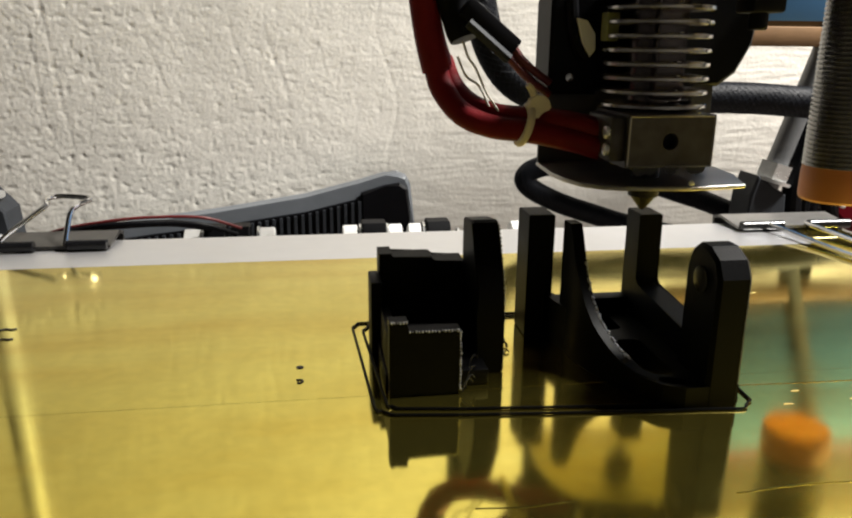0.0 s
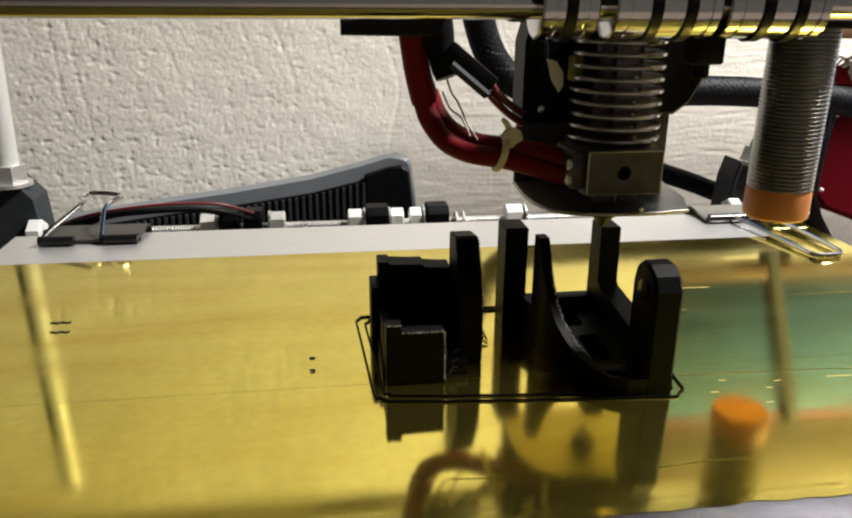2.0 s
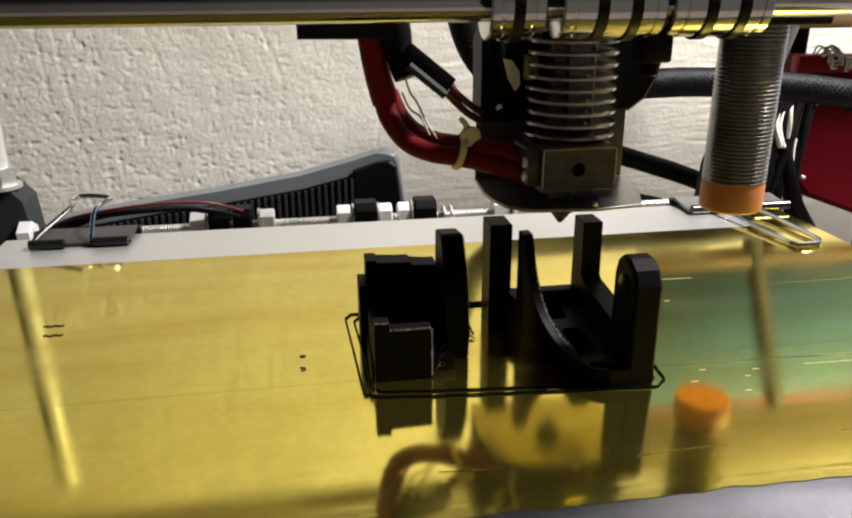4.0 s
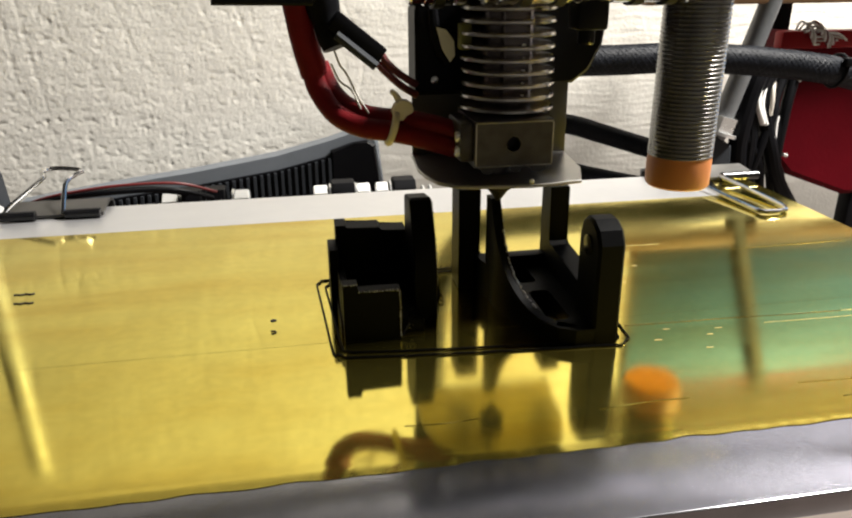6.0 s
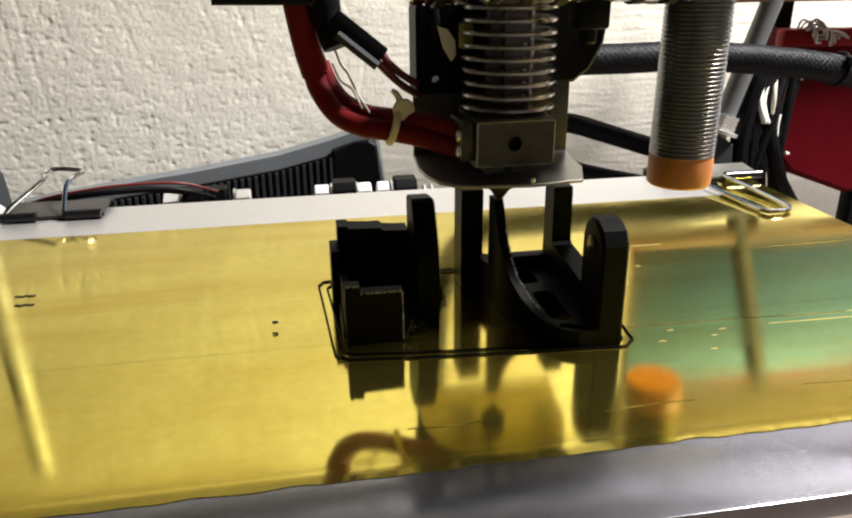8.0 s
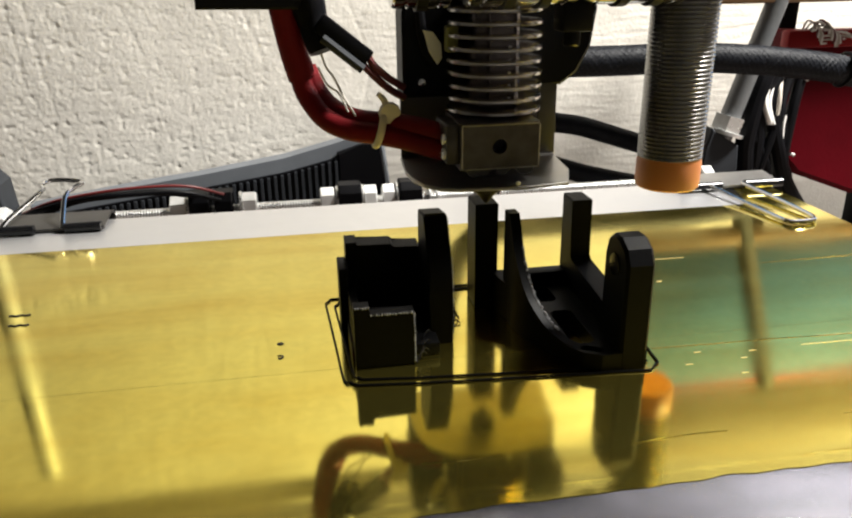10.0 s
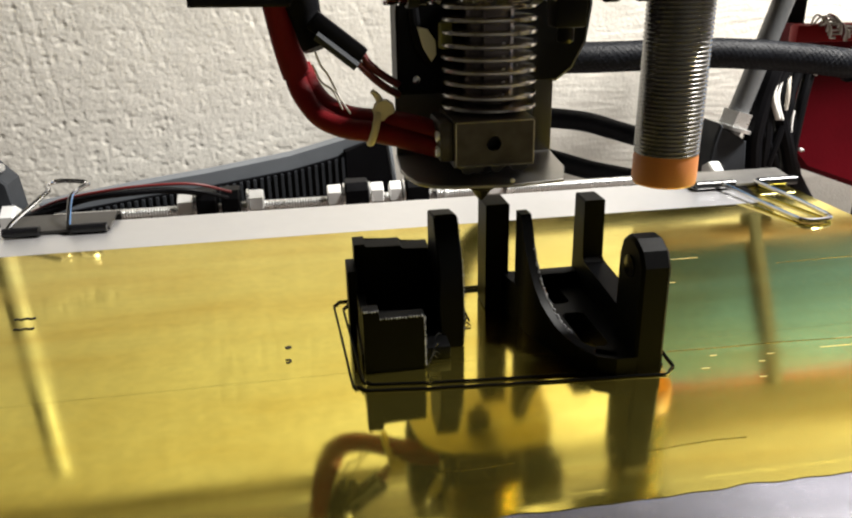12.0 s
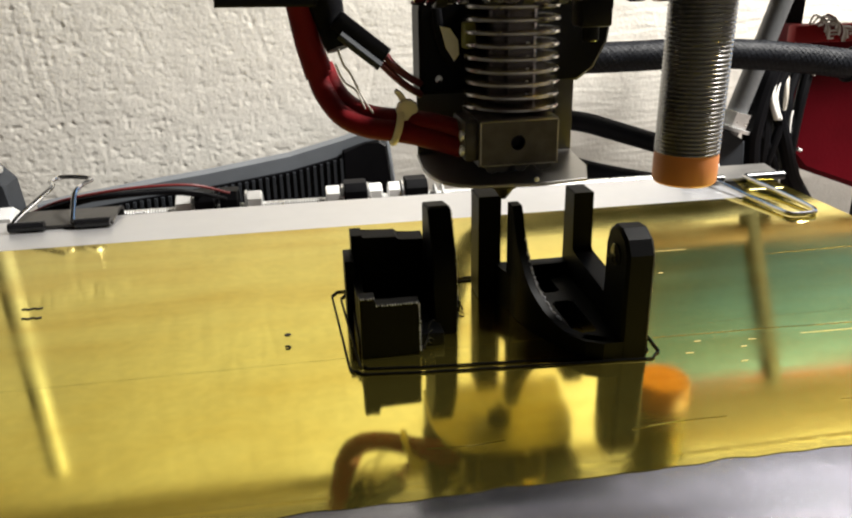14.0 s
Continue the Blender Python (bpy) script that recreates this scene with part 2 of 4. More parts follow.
def prism(outline, a, b, axis="Y", bevel=0.3, bm=None):
    """An outline of two coordinates, drawn out from a to b along an axis. Y: (x, z); X: (y, z); Z: (x, y)."""
    bm = bm or bmesh.new()
    put = {"Y": lambda p, h: (p[0], h, p[1]), "X": lambda p, h: (h, p[0], p[1]), "Z": lambda p, h: (p[0], p[1], h)}[axis]
    lo = [bm.verts.new(put(p, a)) for p in outline]
    hi = [bm.verts.new(put(p, b)) for p in outline]
    n = len(lo)
    faces = [bm.faces.new(lo), bm.faces.new(hi[::-1])]
    faces += [bm.faces.new((lo[i], lo[(i + 1) % n], hi[(i + 1) % n], hi[i])) for i in range(n)]
    if bevel:
        bmesh.ops.bevel(bm, geom=list({e for f in faces[:2] for e in f.edges}), offset=bevel, segments=1, affect="EDGES")
    return bm


def hex_nut(at, r, h, axis="X", bm=None):
    bm = lathe([(r * 0.92, -h / 2), (r, -h / 2 + 0.6), (r, h / 2 - 0.6), (r * 0.92, h / 2)], at, axis, 6, bm)
    return bm

# ---- the room ----
def steps(a, b, c, d, fine, coarse):
    """Stations from a to d, close together between b and c."""
    out = [a]
    while out[-1] < d:
        out.append(out[-1] + (fine if b <= out[-1] < c else coarse))
    return out


def stucco_wall():
    """The rough plastered wall, with its trowelled relief as real geometry."""
    bm = bmesh.new()
    grid = []
    xs, zs = steps(-600, -190, 345, 900, 1.0, 6.0), steps(-125, -70, 120, 281, 1.0, 5.0)
    for z in zs:
        row = []
        for x in xs:
            p = Vector((x * 0.13, 0, z * 0.19))
            side = min(1.0, max(0.0, (x + 10 + 40 * noise.noise(Vector((x * 0.01, 6, z * 0.02)))) / 90))
            big = 0.6 * noise.noise(p * 0.14) + 0.35 * noise.noise(p * 0.4)
            h = 0.5 * noise.noise(p) + 0.6 * noise.noise(p * 1.9 + Vector((7, 0, 3))) + 0.75 * noise.noise(p * 3.7)
            patch = 0.62 - 0.0028 * x + 0.8 * noise.noise(Vector((x * 0.011, 2, z * 0.016)))
            pit = min(0.0, h + 0.15) * 0.68 * min(1.4, max(0.10, patch)) * (1 - 0.75 * side)
            q = Vector((x * 0.035, 3, z * 0.42 + 1.4 * noise.noise(Vector((x * 0.02, 8, z * 0.05)))))
            comb = side * (0.16 * noise.noise(q) + 0.12 * noise.noise(q * 2.1)) - 0.35 * side * max(0.0, noise.noise(q * 0.9 + Vector((5, 0, 9))) - 0.45)
            scratch = 0.5 * max(0.0, noise.noise(Vector((x * 0.22 + 3 * noise.noise(Vector((0, 4, z * 0.02))), 9, z * 0.010))) - 0.42)
            for gx, gs, z0, z1 in ((-134.6, -0.11, 2, 110), (-146.0, -0.06, 20, 72)):
                if z0 < z < z1:
                    scratch += 0.24 * max(0.0, 1 - abs(x - gx - gs * (z - 20) - 1.2 * noise.noise(Vector((gx, 1, z * 0.09)))) / 1.6)
            row.append(bm.verts.new((x, WALL_Y - 0.5 * big - 0.08 * h - pit + scratch - comb, z)))
        grid.append(row)
    for a, b in zip(grid, grid[1:]):
        for i in range(len(xs) - 1):
            bm.faces.new((a[i], a[i + 1], b[i + 1], b[i]))
    return part("wall_north", bm, M_PLASTER, sharp=False)


wall = tagged(stucco_wall(), "rough cream plastered wall with trowel marks", "wall", kind="structure")
# Unseen white strip, added for the bright line mirrored in the bed film.
mirrored_strip = part("trim", box(-600, 900, WALL_Y - 7, WALL_Y + 4, 286, 290, 0.8), M_WHITE)
tagged(mirrored_strip, "thin white strip along the plaster top, unseen, added for a bright mirrored line", "trim", kind="structure")
# Unseen stretch of wall, added so the bare bed front mirrors something bright.
upper = part("wall_upper", box(-600, 190, WALL_Y - 2, WALL_Y + 3.6, 332, 640, 0), M_PLASTER)
tagged(upper, "cream plastered wall above the dark strip, unseen, added to brighten the bed reflection", "wall", kind="structure")
# Backing wall darkened to give the bed's reflection a dark band.
back = part("wall_backing", box(-1400, 1600, WALL_Y + 4, WALL_Y + 120, -800, 1500, 0), M_BACKING_DARK)
tagged(back, "plain wall of the workroom, darkened for a dark band in the bed reflection", "wall", kind="structure")
# Unseen room shell, added in a dark colour to keep bounce light low.
for nm, b in (("wall_south", (-1400, 1600, -1500, -1400, -800, 1500)), ("wall_west", (-1500, -1400, -1500, WALL_Y + 120, -800, 1500)),
              ("wall_east", (1600, 1700, -1500, WALL_Y + 120, -800, 1500)), ("ceiling", (-1500, 1700, -1500, WALL_Y + 120, 1500, 1600)), ("floor", (-1500, 1700, -1500, WALL_Y + 120, -900, -800))):
    tagged(part(nm, box(*b, 0), M_UNSEEN_DARK), "added unseen dark " + nm.split("_")[0] + " of the workroom", nm.split("_")[0], kind="structure")
table = thing("work_table", (100, 0, -800), "dark wooden work table carrying the printer", "table")
part("tabletop", box(-600, 800, -420, WALL_Y - 4, -140, -110, 2), M_TABLE, table)
for lx, ly in ((-580, -400), (780, -400), (-580, WALL_Y - 60), (780, WALL_Y - 60)):
    part("leg", box(lx - 25, lx + 25, ly - 25, ly + 25, -800, -140, 2), M_TABLE, table)

# wooden shelf with a printed carton
ledge = thing("wooden_rail", (330, 212, 64), "brown wooden rail held off the wall by a bracket", "rail")
part("board", box(192, 560, 208, 217, 63.6, 73.2, 0.8), M_WOOD, ledge)
part("bracket", prism([(WALL_Y + 1, 63.6), (214, 63.6), (214, 60), (WALL_Y + 1, 30)], 480, 484, "X", 0.3), M_STEEL, ledge, "zinc shelf bracket")
card = thing("printed_board", (330, 214, 73.2), "blue printed board standing on the wooden rail", "board")
part("body", box(200, 520, 212, 217, 73.2, 204, 1.0), M_CARD, card, "brown cardboard")
part("front_panel", box(203, 517, 211.4, 211.9, 76, 168, 0.1), M_BLUE, card, "bright blue printed panel")
part("stripe", box(203, 517, 211.3, 211.9, 168.3, 173.5, 0.1), M_STRIPE, card, "thin red printed stripe")

# Unseen panel, added so the bed's front right mirrors something dark.
panel = part("reflection_panel", box(242, 700, WALL_Y - 7, WALL_Y - 1.6, 238, 285, 0.8), M_CARD)
tagged(panel, "unseen dark brown panel added to darken the bed reflection", "wall panel", kind="structure")

# ---- print bed ----
BED_THINGS, HEAD_THINGS = [], []
bed = thing("print_bed", (42, 12, -6), "flat print bed with glossy amber film over aluminium", "print bed")
BED_THINGS.append(bed)
part("plate", box(-108.5, 193.6, -85, 110.5, -5, 0, 0.4), M_ALU, bed, "bare aluminium plate")
part("rear_margin", box(-108.3, 171.6, 79.3, 110.3, 0.004, 0.06, 0), M_MATTE, bed, "bare matte aluminium margin")
part("heater_board", box(-104, 189, -80, 106, -6.6, -5.05, 0.2), M_REDBOX, bed, "red heater circuit board")
for y0, y1, h in ((-65.0, -14.2, 0.11), (-14.6, 29.9, 0.135), (29.5, 79.0, 0.11)):
    part("film_strip", box(-108, 193.2, y0, y1, 0.01, h, 0), M_KAPTON, bed, "glossy amber polyimide tape")


part("film_strip", prism([(172, 79.3), (193.2, 79.3), (193.2, 110.2), (181, 110.2)], 0.01, 0.11, "Z", 0), M_KAPTON, bed, "glossy amber polyimide tape")


def squiggle(x0, x1, y, amp):
    pts = [(x0 + (x1 - x0) * i / 8, y + amp * math.sin(i * 1.7), 0.2) for i in range(9)]
    return tube(pts, 0.28, 6, 3)


for x0, x1, y in ((-70.8, -65.4, 29.4), (-69.0, -64.0, 23.2)):
    part("pen_mark", squiggle(x0, x1, y, 0.25), M_INK, bed, "thin black pen squiggle")
part("burn_spot", lathe([(0.1, 0.12), (0.85, 0.14), (0.7, 0.24), (0.1, 0.3)], (0, 0, 0.06), "Z", 9), M_INK, bed, "small black burnt spot")
part("burn_spot", tube([(-0.6, -6.0, 0.2), (0.4, -6.1, 0.2), (0.7, -6.8, 0.2), (0.2, -7.4, 0.2), (-0.4, -7.3, 0.2)], 0.2, 6, 3), M_INK, bed, "small black burnt ring")



def ragged_edge():
    """The loose front edge of the tape, crinkled and lifting a little."""
    bm = bmesh.new()
    rows = []
    n = 400
    for i in range(n + 1):
        x = -108 + 301 * i / n
        lift = 0.010 + 0.05 * max(0.12, min(1.0, (x - 20) / 90)) * (0.5 + noise.noise(Vector((x * 0.35, 1, 0))))
        end = -66.0 + 0.8 * noise.noise(Vector((x * 0.12, 5, 0)))
        rows.append([bm.verts.new((x, -62.4, 0.17)), bm.verts.new((x, -63.8, 0.17 + lift)), bm.verts.new((x, -65.1, 0.17 + 0.4 * lift)), bm.verts.new((x, end, 0.17 + 0.7 * lift * (0.5 + noise.noise(Vector((x * 0.5, 8, 0)))))), bm.verts.new((x, end - 0.01, 0.02))])
    for a, b in zip(rows, rows[1:]):
        for k in range(4):
            bm.faces.new((a[k], a[k + 1], b[k + 1], b[k]))
    return bm


def crease(points, r):
    """A thin raised fold in the tape."""
    return tube([(x, y + 0.25 * noise.noise(Vector((x * 0.4, y, 1))), 0.12) for x, y in points], r, 6, 4)


for pts, r in (([(86.5, -19.2), (100, -19.9), (116, -20.3), (130, -21.2), (145.7, -21.7)], 0.1), ([(142.4, 24.4), (156, 24.9), (170, 25.0), (182.6, 25.3)], 0.12),
               ([(26, -52.4), (34, -52.9), (41, -52.5)], 0.1), ([(66, -53.6), (78, -53.0), (86, -53.3)], 0.11), ([(112, -51.8), (126, -52.4), (139, -51.6)], 0.1), ([(118, -58.6), (127, -57.8), (136, -58.4)], 0.13), ([(150, -57.2), (166, -58.2), (181, -57.0)], 0.12)):
    part("film_crease", crease(pts, r), M_KAPTON, bed, "thin raised fold in the amber tape")
# Glints on small folds of the tape, painted as pale lines.
for x0, x1, y, r in ((90.6, 92.4, -28.0, 0.1), (101, 102.6, -33.6, 0.09), (105.4, 107, 17.4, 0.09), (95.2, 96.8, -23.0, 0.1), (108.2, 110, -24.6, 0.08), (104.6, 106, -27.4, 0.09), (124, 150, -20.9, 0.05), (122, 152, -24.2, 0.05), (150, 178, -22.4, 0.05), (97, 98.6, 6.2, 0.08), (108, 122, 33.6, 0.05)):
    part("film_crease", crease([(x0, y), ((x0 + x1) / 2, y - 0.012 * (x1 - x0)), (x1, y - 0.02 * (x1 - x0))], r), M_FOLD_GLINT, bed, "small fold in the amber tape, its glint painted pale")
part("film_edge", ragged_edge(), M_KAPTON, bed, "crinkled front edge of the amber tape")

# ---- binder clips on the rear edge of the bed ----


def binder_clip(x0, x1, folded, mat, label):
    c = thing("binder_clip", ((x0 + x1) / 2, 105, 0), label, "binder clip", "clips on the bed")
    BED_THINGS.append(c)
    prof = [(98.5, 0.6), (98.5, 1.6), (112.0, 3.2), (116.6, 1.8), (116.6, -9.5), (112, -11.5), (99, -6.8), (99, -5.9), (111.5, -10.3), (115.4, -8.6), (115.4, 0.9), (111.6, 2.1)]
    part("body", prism(prof, x0, x1, "X", 0), mat, c, "black sprung steel body")
    mid = (x0 + x1) / 2
    for a, b in ((x0 + 0.5, mid - 5), (mid + 5, x1 - 0.5)):
        part("jaw_roll", lathe([(1.1, 0), (1.75, 0.15), (1.75, b - a - 0.15), (1.1, b - a)], (a, 97.6, 2.0), "X", 16), M_ROLL, c)
    part("jaw_roll", lathe([(1.2, 0), (1.7, 0.15), (1.7, x1 - x0 - 0.15), (1.2, x1 - x0)], (x0, 98.6, -7.2), "X", 16), mat, c)
    a, b = mid - 10.2, mid + 10.2
    if folded:
        pts = [(a - 0.6, 97.4, 2.6), (a + 0.5, 90, 2.4), (a + 2.6, 75, 1.6), (a + 4.6, 60, 1.2), (a + 5.6, 55.6, 1.2), (a + 8.0, 53.8, 1.2), (b - 6.2, 54.2, 1.2), (b - 3.8, 56.5, 1.2), (b - 3.2, 62, 1.3), (b - 4.6, 80, 2.0), (b - 6.2, 91, 2.5), (b - 6.4, 97.4, 2.6)]
    else:
        a, b, mid = a - 6, b - 6, mid - 6
        pts = [(a, 97.4, 2.0), (a + 3, 99, 5.5), (a + 9.5, 105, 10.4), (a + 12.6, 109, 13.0), (a + 11.0, 113, 13.8), (a + 13, 117, 14.0), (mid + 8, 117, 14.0), (b + 4.5, 114, 13.6), (b + 2.0, 110, 12.6), (b + 0.3, 106, 11.0), (b, 101, 6), (b, 97.4, 2.0)]
    part("wire_handle", tube(pts, 0.85, 10, 5), M_CHROME, c, "bright bent wire handle")
    return c


binder_clip(-96.5, -61.5, False, M_DARKCLIP, "black binder clip with raised wire handle gripping the bed")
binder_clip(154.5, 198.0, True, M_CLIP_SHEEN, "black binder clip with folded wire handle gripping the bed")

# ---- printed parts ----


pa = thing("printed_bracket", (29, 0, 0.2), "half-printed black plastic bracket standing on the bed", "printed part", "printed parts")
BED_THINGS.append(pa)
part("rear_wall", prism([(17.4, 0.2), (36, 0.2), (36, 19.2), (29.6, 19.2), (28.8, 20.3), (20.2, 20.3), (20.2, 21.2), (17.4, 21.2)], 9.5, 16.0, "Y", 0.25), M_BLACK, pa)
part("shoulder", box(15.2, 17.6, 4.0, 13.0, 0.2, 16.6, 0.3), M_BLACK, pa)
part("floor_plate", box(16.6, 37, -12.6, 12, 0.2, 3.4, 0.3), M_BLACK, pa)
part("front_wall", prism([(17.1, 0.2), (30.6, 0.2), (30.6, 13.3), (20.6, 13.3), (20.6, 15.2), (17.1, 15.2)], -16.0, -12.2, "Y", 0.25), M_BLACK, pa)
part("cheek", box(17.1, 19.0, -12.4, 9.6, 0.2, 11.6, 0.3), M_BLACK, pa)
part("side_plate", prism([(-7.5, 0.2), (-6.9, 12.0), (-6.5, 17.5), (-3.6, 23.0), (0.4, 29.8), (1.6, 30.2), (9.4, 29.0), (9.8, 0.2)], 35.6, 41.3, "X", 0.4), M_BLACK, pa)
part("foot_lug", prism([(41, 0.2), (44.2, 0.2), (44.0, 4.2), (42.8, 6.5), (41, 7.2)], 4.5, 12.5, "Y", 0.5), M_BLACK, pa)
for k in range(7):
    y = 3.2 + 1.35 * k
    part("plastic_whisker", tube([(43.6, y, 0.6 + 0.7 * (k % 3)), (44.4 + 0.3 * (k % 2), y - 0.6, 0.9 + 0.8 * (k % 3)), (44.9, y - 1.4, 0.4 + 0.5 * (k % 2))], 0.16, 5, 3), M_BLACK, pa)
for k, (x, y, z) in enumerate(((31.0, -16.3, 0.6), (31.6, -15.8, 1.2), (32.4, -14.0, 2.2), (33.2, -11.0, 3.2))):
    part("stray_strand", tube([(x, y, z), (x + 0.6, y + 0.5, z + 1.6), (x + 1.6, y + 1.2, z + 2.2), (x + 2.6, y + 2.5, z + 0.8)], 0.15, 5, 4), M_GLOSSBLACK, pa)


def rough_edge(p0, p1, n):
    """A line of small shiny blobs where the plastic curled up, greyed for its sparkle."""
    bm, p0, p1 = bmesh.new(), Vector(p0), Vector(p1)
    for i in range(n):
        s = (i + 0.5) / n
        q = p0.lerp(p1, s)
        r = 0.22 + 0.16 * noise.noise(Vector((i * 1.7, 3, p0.x)))
        bmesh.ops.create_icosphere(bm, subdivisions=1, radius=r, matrix=Matrix.Translation(q + 0.16 * noise.noise_vector(Vector((i * 2.3, p0.y, 1)))) @ Matrix.Diagonal((1, 1, 1.5, 1)))
    return bm


for p0, p1, n in (((30.7, -16.0, 0.8), (30.6, -15.9, 13.2), 17), ((17.2, -16.0, 15.2), (20.6, -16.0, 15.2), 6), ((20.6, -16.0, 13.3), (30.4, -16.0, 13.3), 16), ((41.3, -6.5, 0.6), (41.3, -6.5, 17.4), 20), ((41.3, -6.4, 17.5), (41.3, 0.4, 29.6), 16)):
    part("rough_edge", rough_edge(p0, p1, n), M_SHEEN, pa, "curled edge of the print, its sparkle painted grey")


def curtain(rows, half, z0=0.2):
    """A wall along a plan path, whose top follows the height given at each point."""
    bm = bmesh.new()
    pts = [Vector(r) for r in rows]
    rings = []
    for i, p in enumerate(pts):
        d = pts[min(i + 1, len(pts) - 1)] - pts[max(i - 1, 0)]
        s = Vector((-d.y, d.x, 0)).normalized() * half
        rings.append([bm.verts.new((p.x + s.x, p.y + s.y, z0)), bm.verts.new((p.x + s.x, p.y + s.y, p.z)), bm.verts.new((p.x - s.x, p.y - s.y, p.z)), bm.verts.new((p.x - s.x, p.y - s.y, z0))])
    for a, b in zip(rings, rings[1:]):
        for k in range(4):
            bm.faces.new((a[k], a[(k + 1) % 4], b[(k + 1) % 4], b[k]))
    bm.faces.new(rings[0][::-1])
    bm.faces.new(rings[-1])
    return bm


pb = thing("printed_cradle", (67, -4, 0.2), "half-printed black plastic cradle with four upright arms", "printed part", "printed parts")
BED_THINGS.append(pb)


def slotted_base():
    """The floor of the cradle with two rounded slots through it."""
    bm = bmesh.new()
    outer = [(52.0, 18.8), (80.6, 16.6), (81.0, -27.6), (70.6, -27.8), (67.0, -25.8), (64.4, -22.0), (62.4, -17.0), (60.6, -11.6), (58.9, -6.0), (57.4, 0.6), (56.0, 8.0)]

    def slot(cx, cy, hx, hy):
        return [(cx + hx * sx - 1.2 * sx * e, cy + hy * sy - 1.2 * sy * (1 - e)) for sx, sy, e in ((1, -1, 1), (1, -1, 0), (1, 1, 0), (1, 1, 1), (-1, 1, 1), (-1, 1, 0), (-1, -1, 0), (-1, -1, 1))]

    loops = [outer, slot(67.8, 6.4, 2.7, 4.8), slot(68.8, -12.6, 2.8, 8.8)]
    for z in (4.5, 0.2):
        edges = []
        for loop in loops:
            vs = [bm.verts.new((x, y, z)) for x, y in loop]
            edges += [bm.edges.new((vs[i], vs[(i + 1) % len(vs)])) for i in range(len(vs))]
        bmesh.ops.triangle_fill(bm, use_beauty=True, use_dissolve=False, edges=edges)
    bm.verts.ensure_lookup_table()
    n = sum(len(loop) for loop in loops)
    at = 0
    for loop in loops:
        k = len(loop)
        for i in range(k):
            a, b = at + i, at + (i + 1) % k
            bm.faces.new((bm.verts[a], bm.verts[b], bm.verts[n + b], bm.verts[n + a]))
        at += k
    return bm


part("floor_plate", slotted_base(), M_BLACK, pb)
part("rear_left_arm", prism([(50.6, 10.6), (50.6, 19.2), (56.6, 19.2), (56.6, 10.6)], 0.2, 28.7, "Z", 0.25), M_BLACK, pb)
part("side_wall", curtain([(55.9, 11.0, 10.4), (57.0, 6, 10.2), (58.2, 1.0, 10.0)], 1.1), M_BLACK, pb)
ARM = [(58.0, 5.2, 28.8), (58.1, 3.4, 28.8), (58.2, 1.6, 28.8), (58.2, 0.0, 26.4), (58.2, -1.6, 23.4), (58.3, -3.2, 20.4), (58.7, -5.0, 17.0), (59.2, -7.0, 13.8), (60.0, -9.5, 10.8), (60.9, -11.6, 8.9), (61.9, -14.1, 7.2), (63.1, -16.8, 5.8), (64.9, -20.2, 4.8), (67.4, -23.2, 4.5), (71.5, -25.6, 4.5)]
part("curved_arm", curtain(ARM, 1.25), M_BLACK, pb)


def frayed_rim():
    """Small glossy blobs of stringy plastic along the curved arm's inner edge, greyed for their glints."""
    bm = bmesh.new()
    for i, p in enumerate(smooth_path([(x + 1.0, y + 0.3, h) for x, y, h in ARM[4:12]], 7)):
        r = 0.28 + 0.2 * noise.noise(Vector((i * 1.9, 2, 5)))
        bmesh.ops.create_icosphere(bm, subdivisions=1, radius=r, matrix=Matrix.Translation(p + 0.35 * noise.noise_vector(Vector((i * 2.7, 1, 4)))) @ Matrix.Diagonal((1.2, 1, 1.3, 1)))
    return bm


part("rim_bead", frayed_rim(), M_SHEEN, pb, "rough edge of the curved arm, its sparkle painted grey")
part("rear_rail", box(56.4, 76.6, 12.6, 16.8, 0.2, 8.0, 0.3), M_BLACK, pb)
part("right_wall", prism([(17.2, 0.2), (17.2, 28.4), (9.8, 28.4), (9.8, 13.2), (8.4, 12.2), (-15.4, 10.6), (-15.6, 0.2)], 76.0, 81.4, "X", 0.3), M_BLACK, pb)


def front_arm():
    """The rounded front arm with a screw hole through its flank."""
    prof = [(-15.4, 0.2), (-15.4, 24.5), (-16.6, 28.2), (-19.0, 29.9), (-22.4, 29.9), (-25.8, 28.2), (-27.6, 25.0), (-27.8, 0.2)]
    return prism(prof, 74.6, 81.2, "X", 0.7)


part("front_right_arm", front_arm(), M_BLACK, pb)
part("screw_hole", lathe([(1.3, 0), (2.5, 0.1), (2.5, 0.5), (1.9, 0.55), (1.9, 0.15), (1.3, 0.1)], (74.1, -21.6, 23.5), "X", 20), M_GLOSSBLACK, pb, "shiny rim of a screw hole")

skirt = thing("printed_skirt", (48, 0, 0.2), "thin black printed outline laid round the parts", "printed outline", "printed parts")
BED_THINGS.append(skirt)
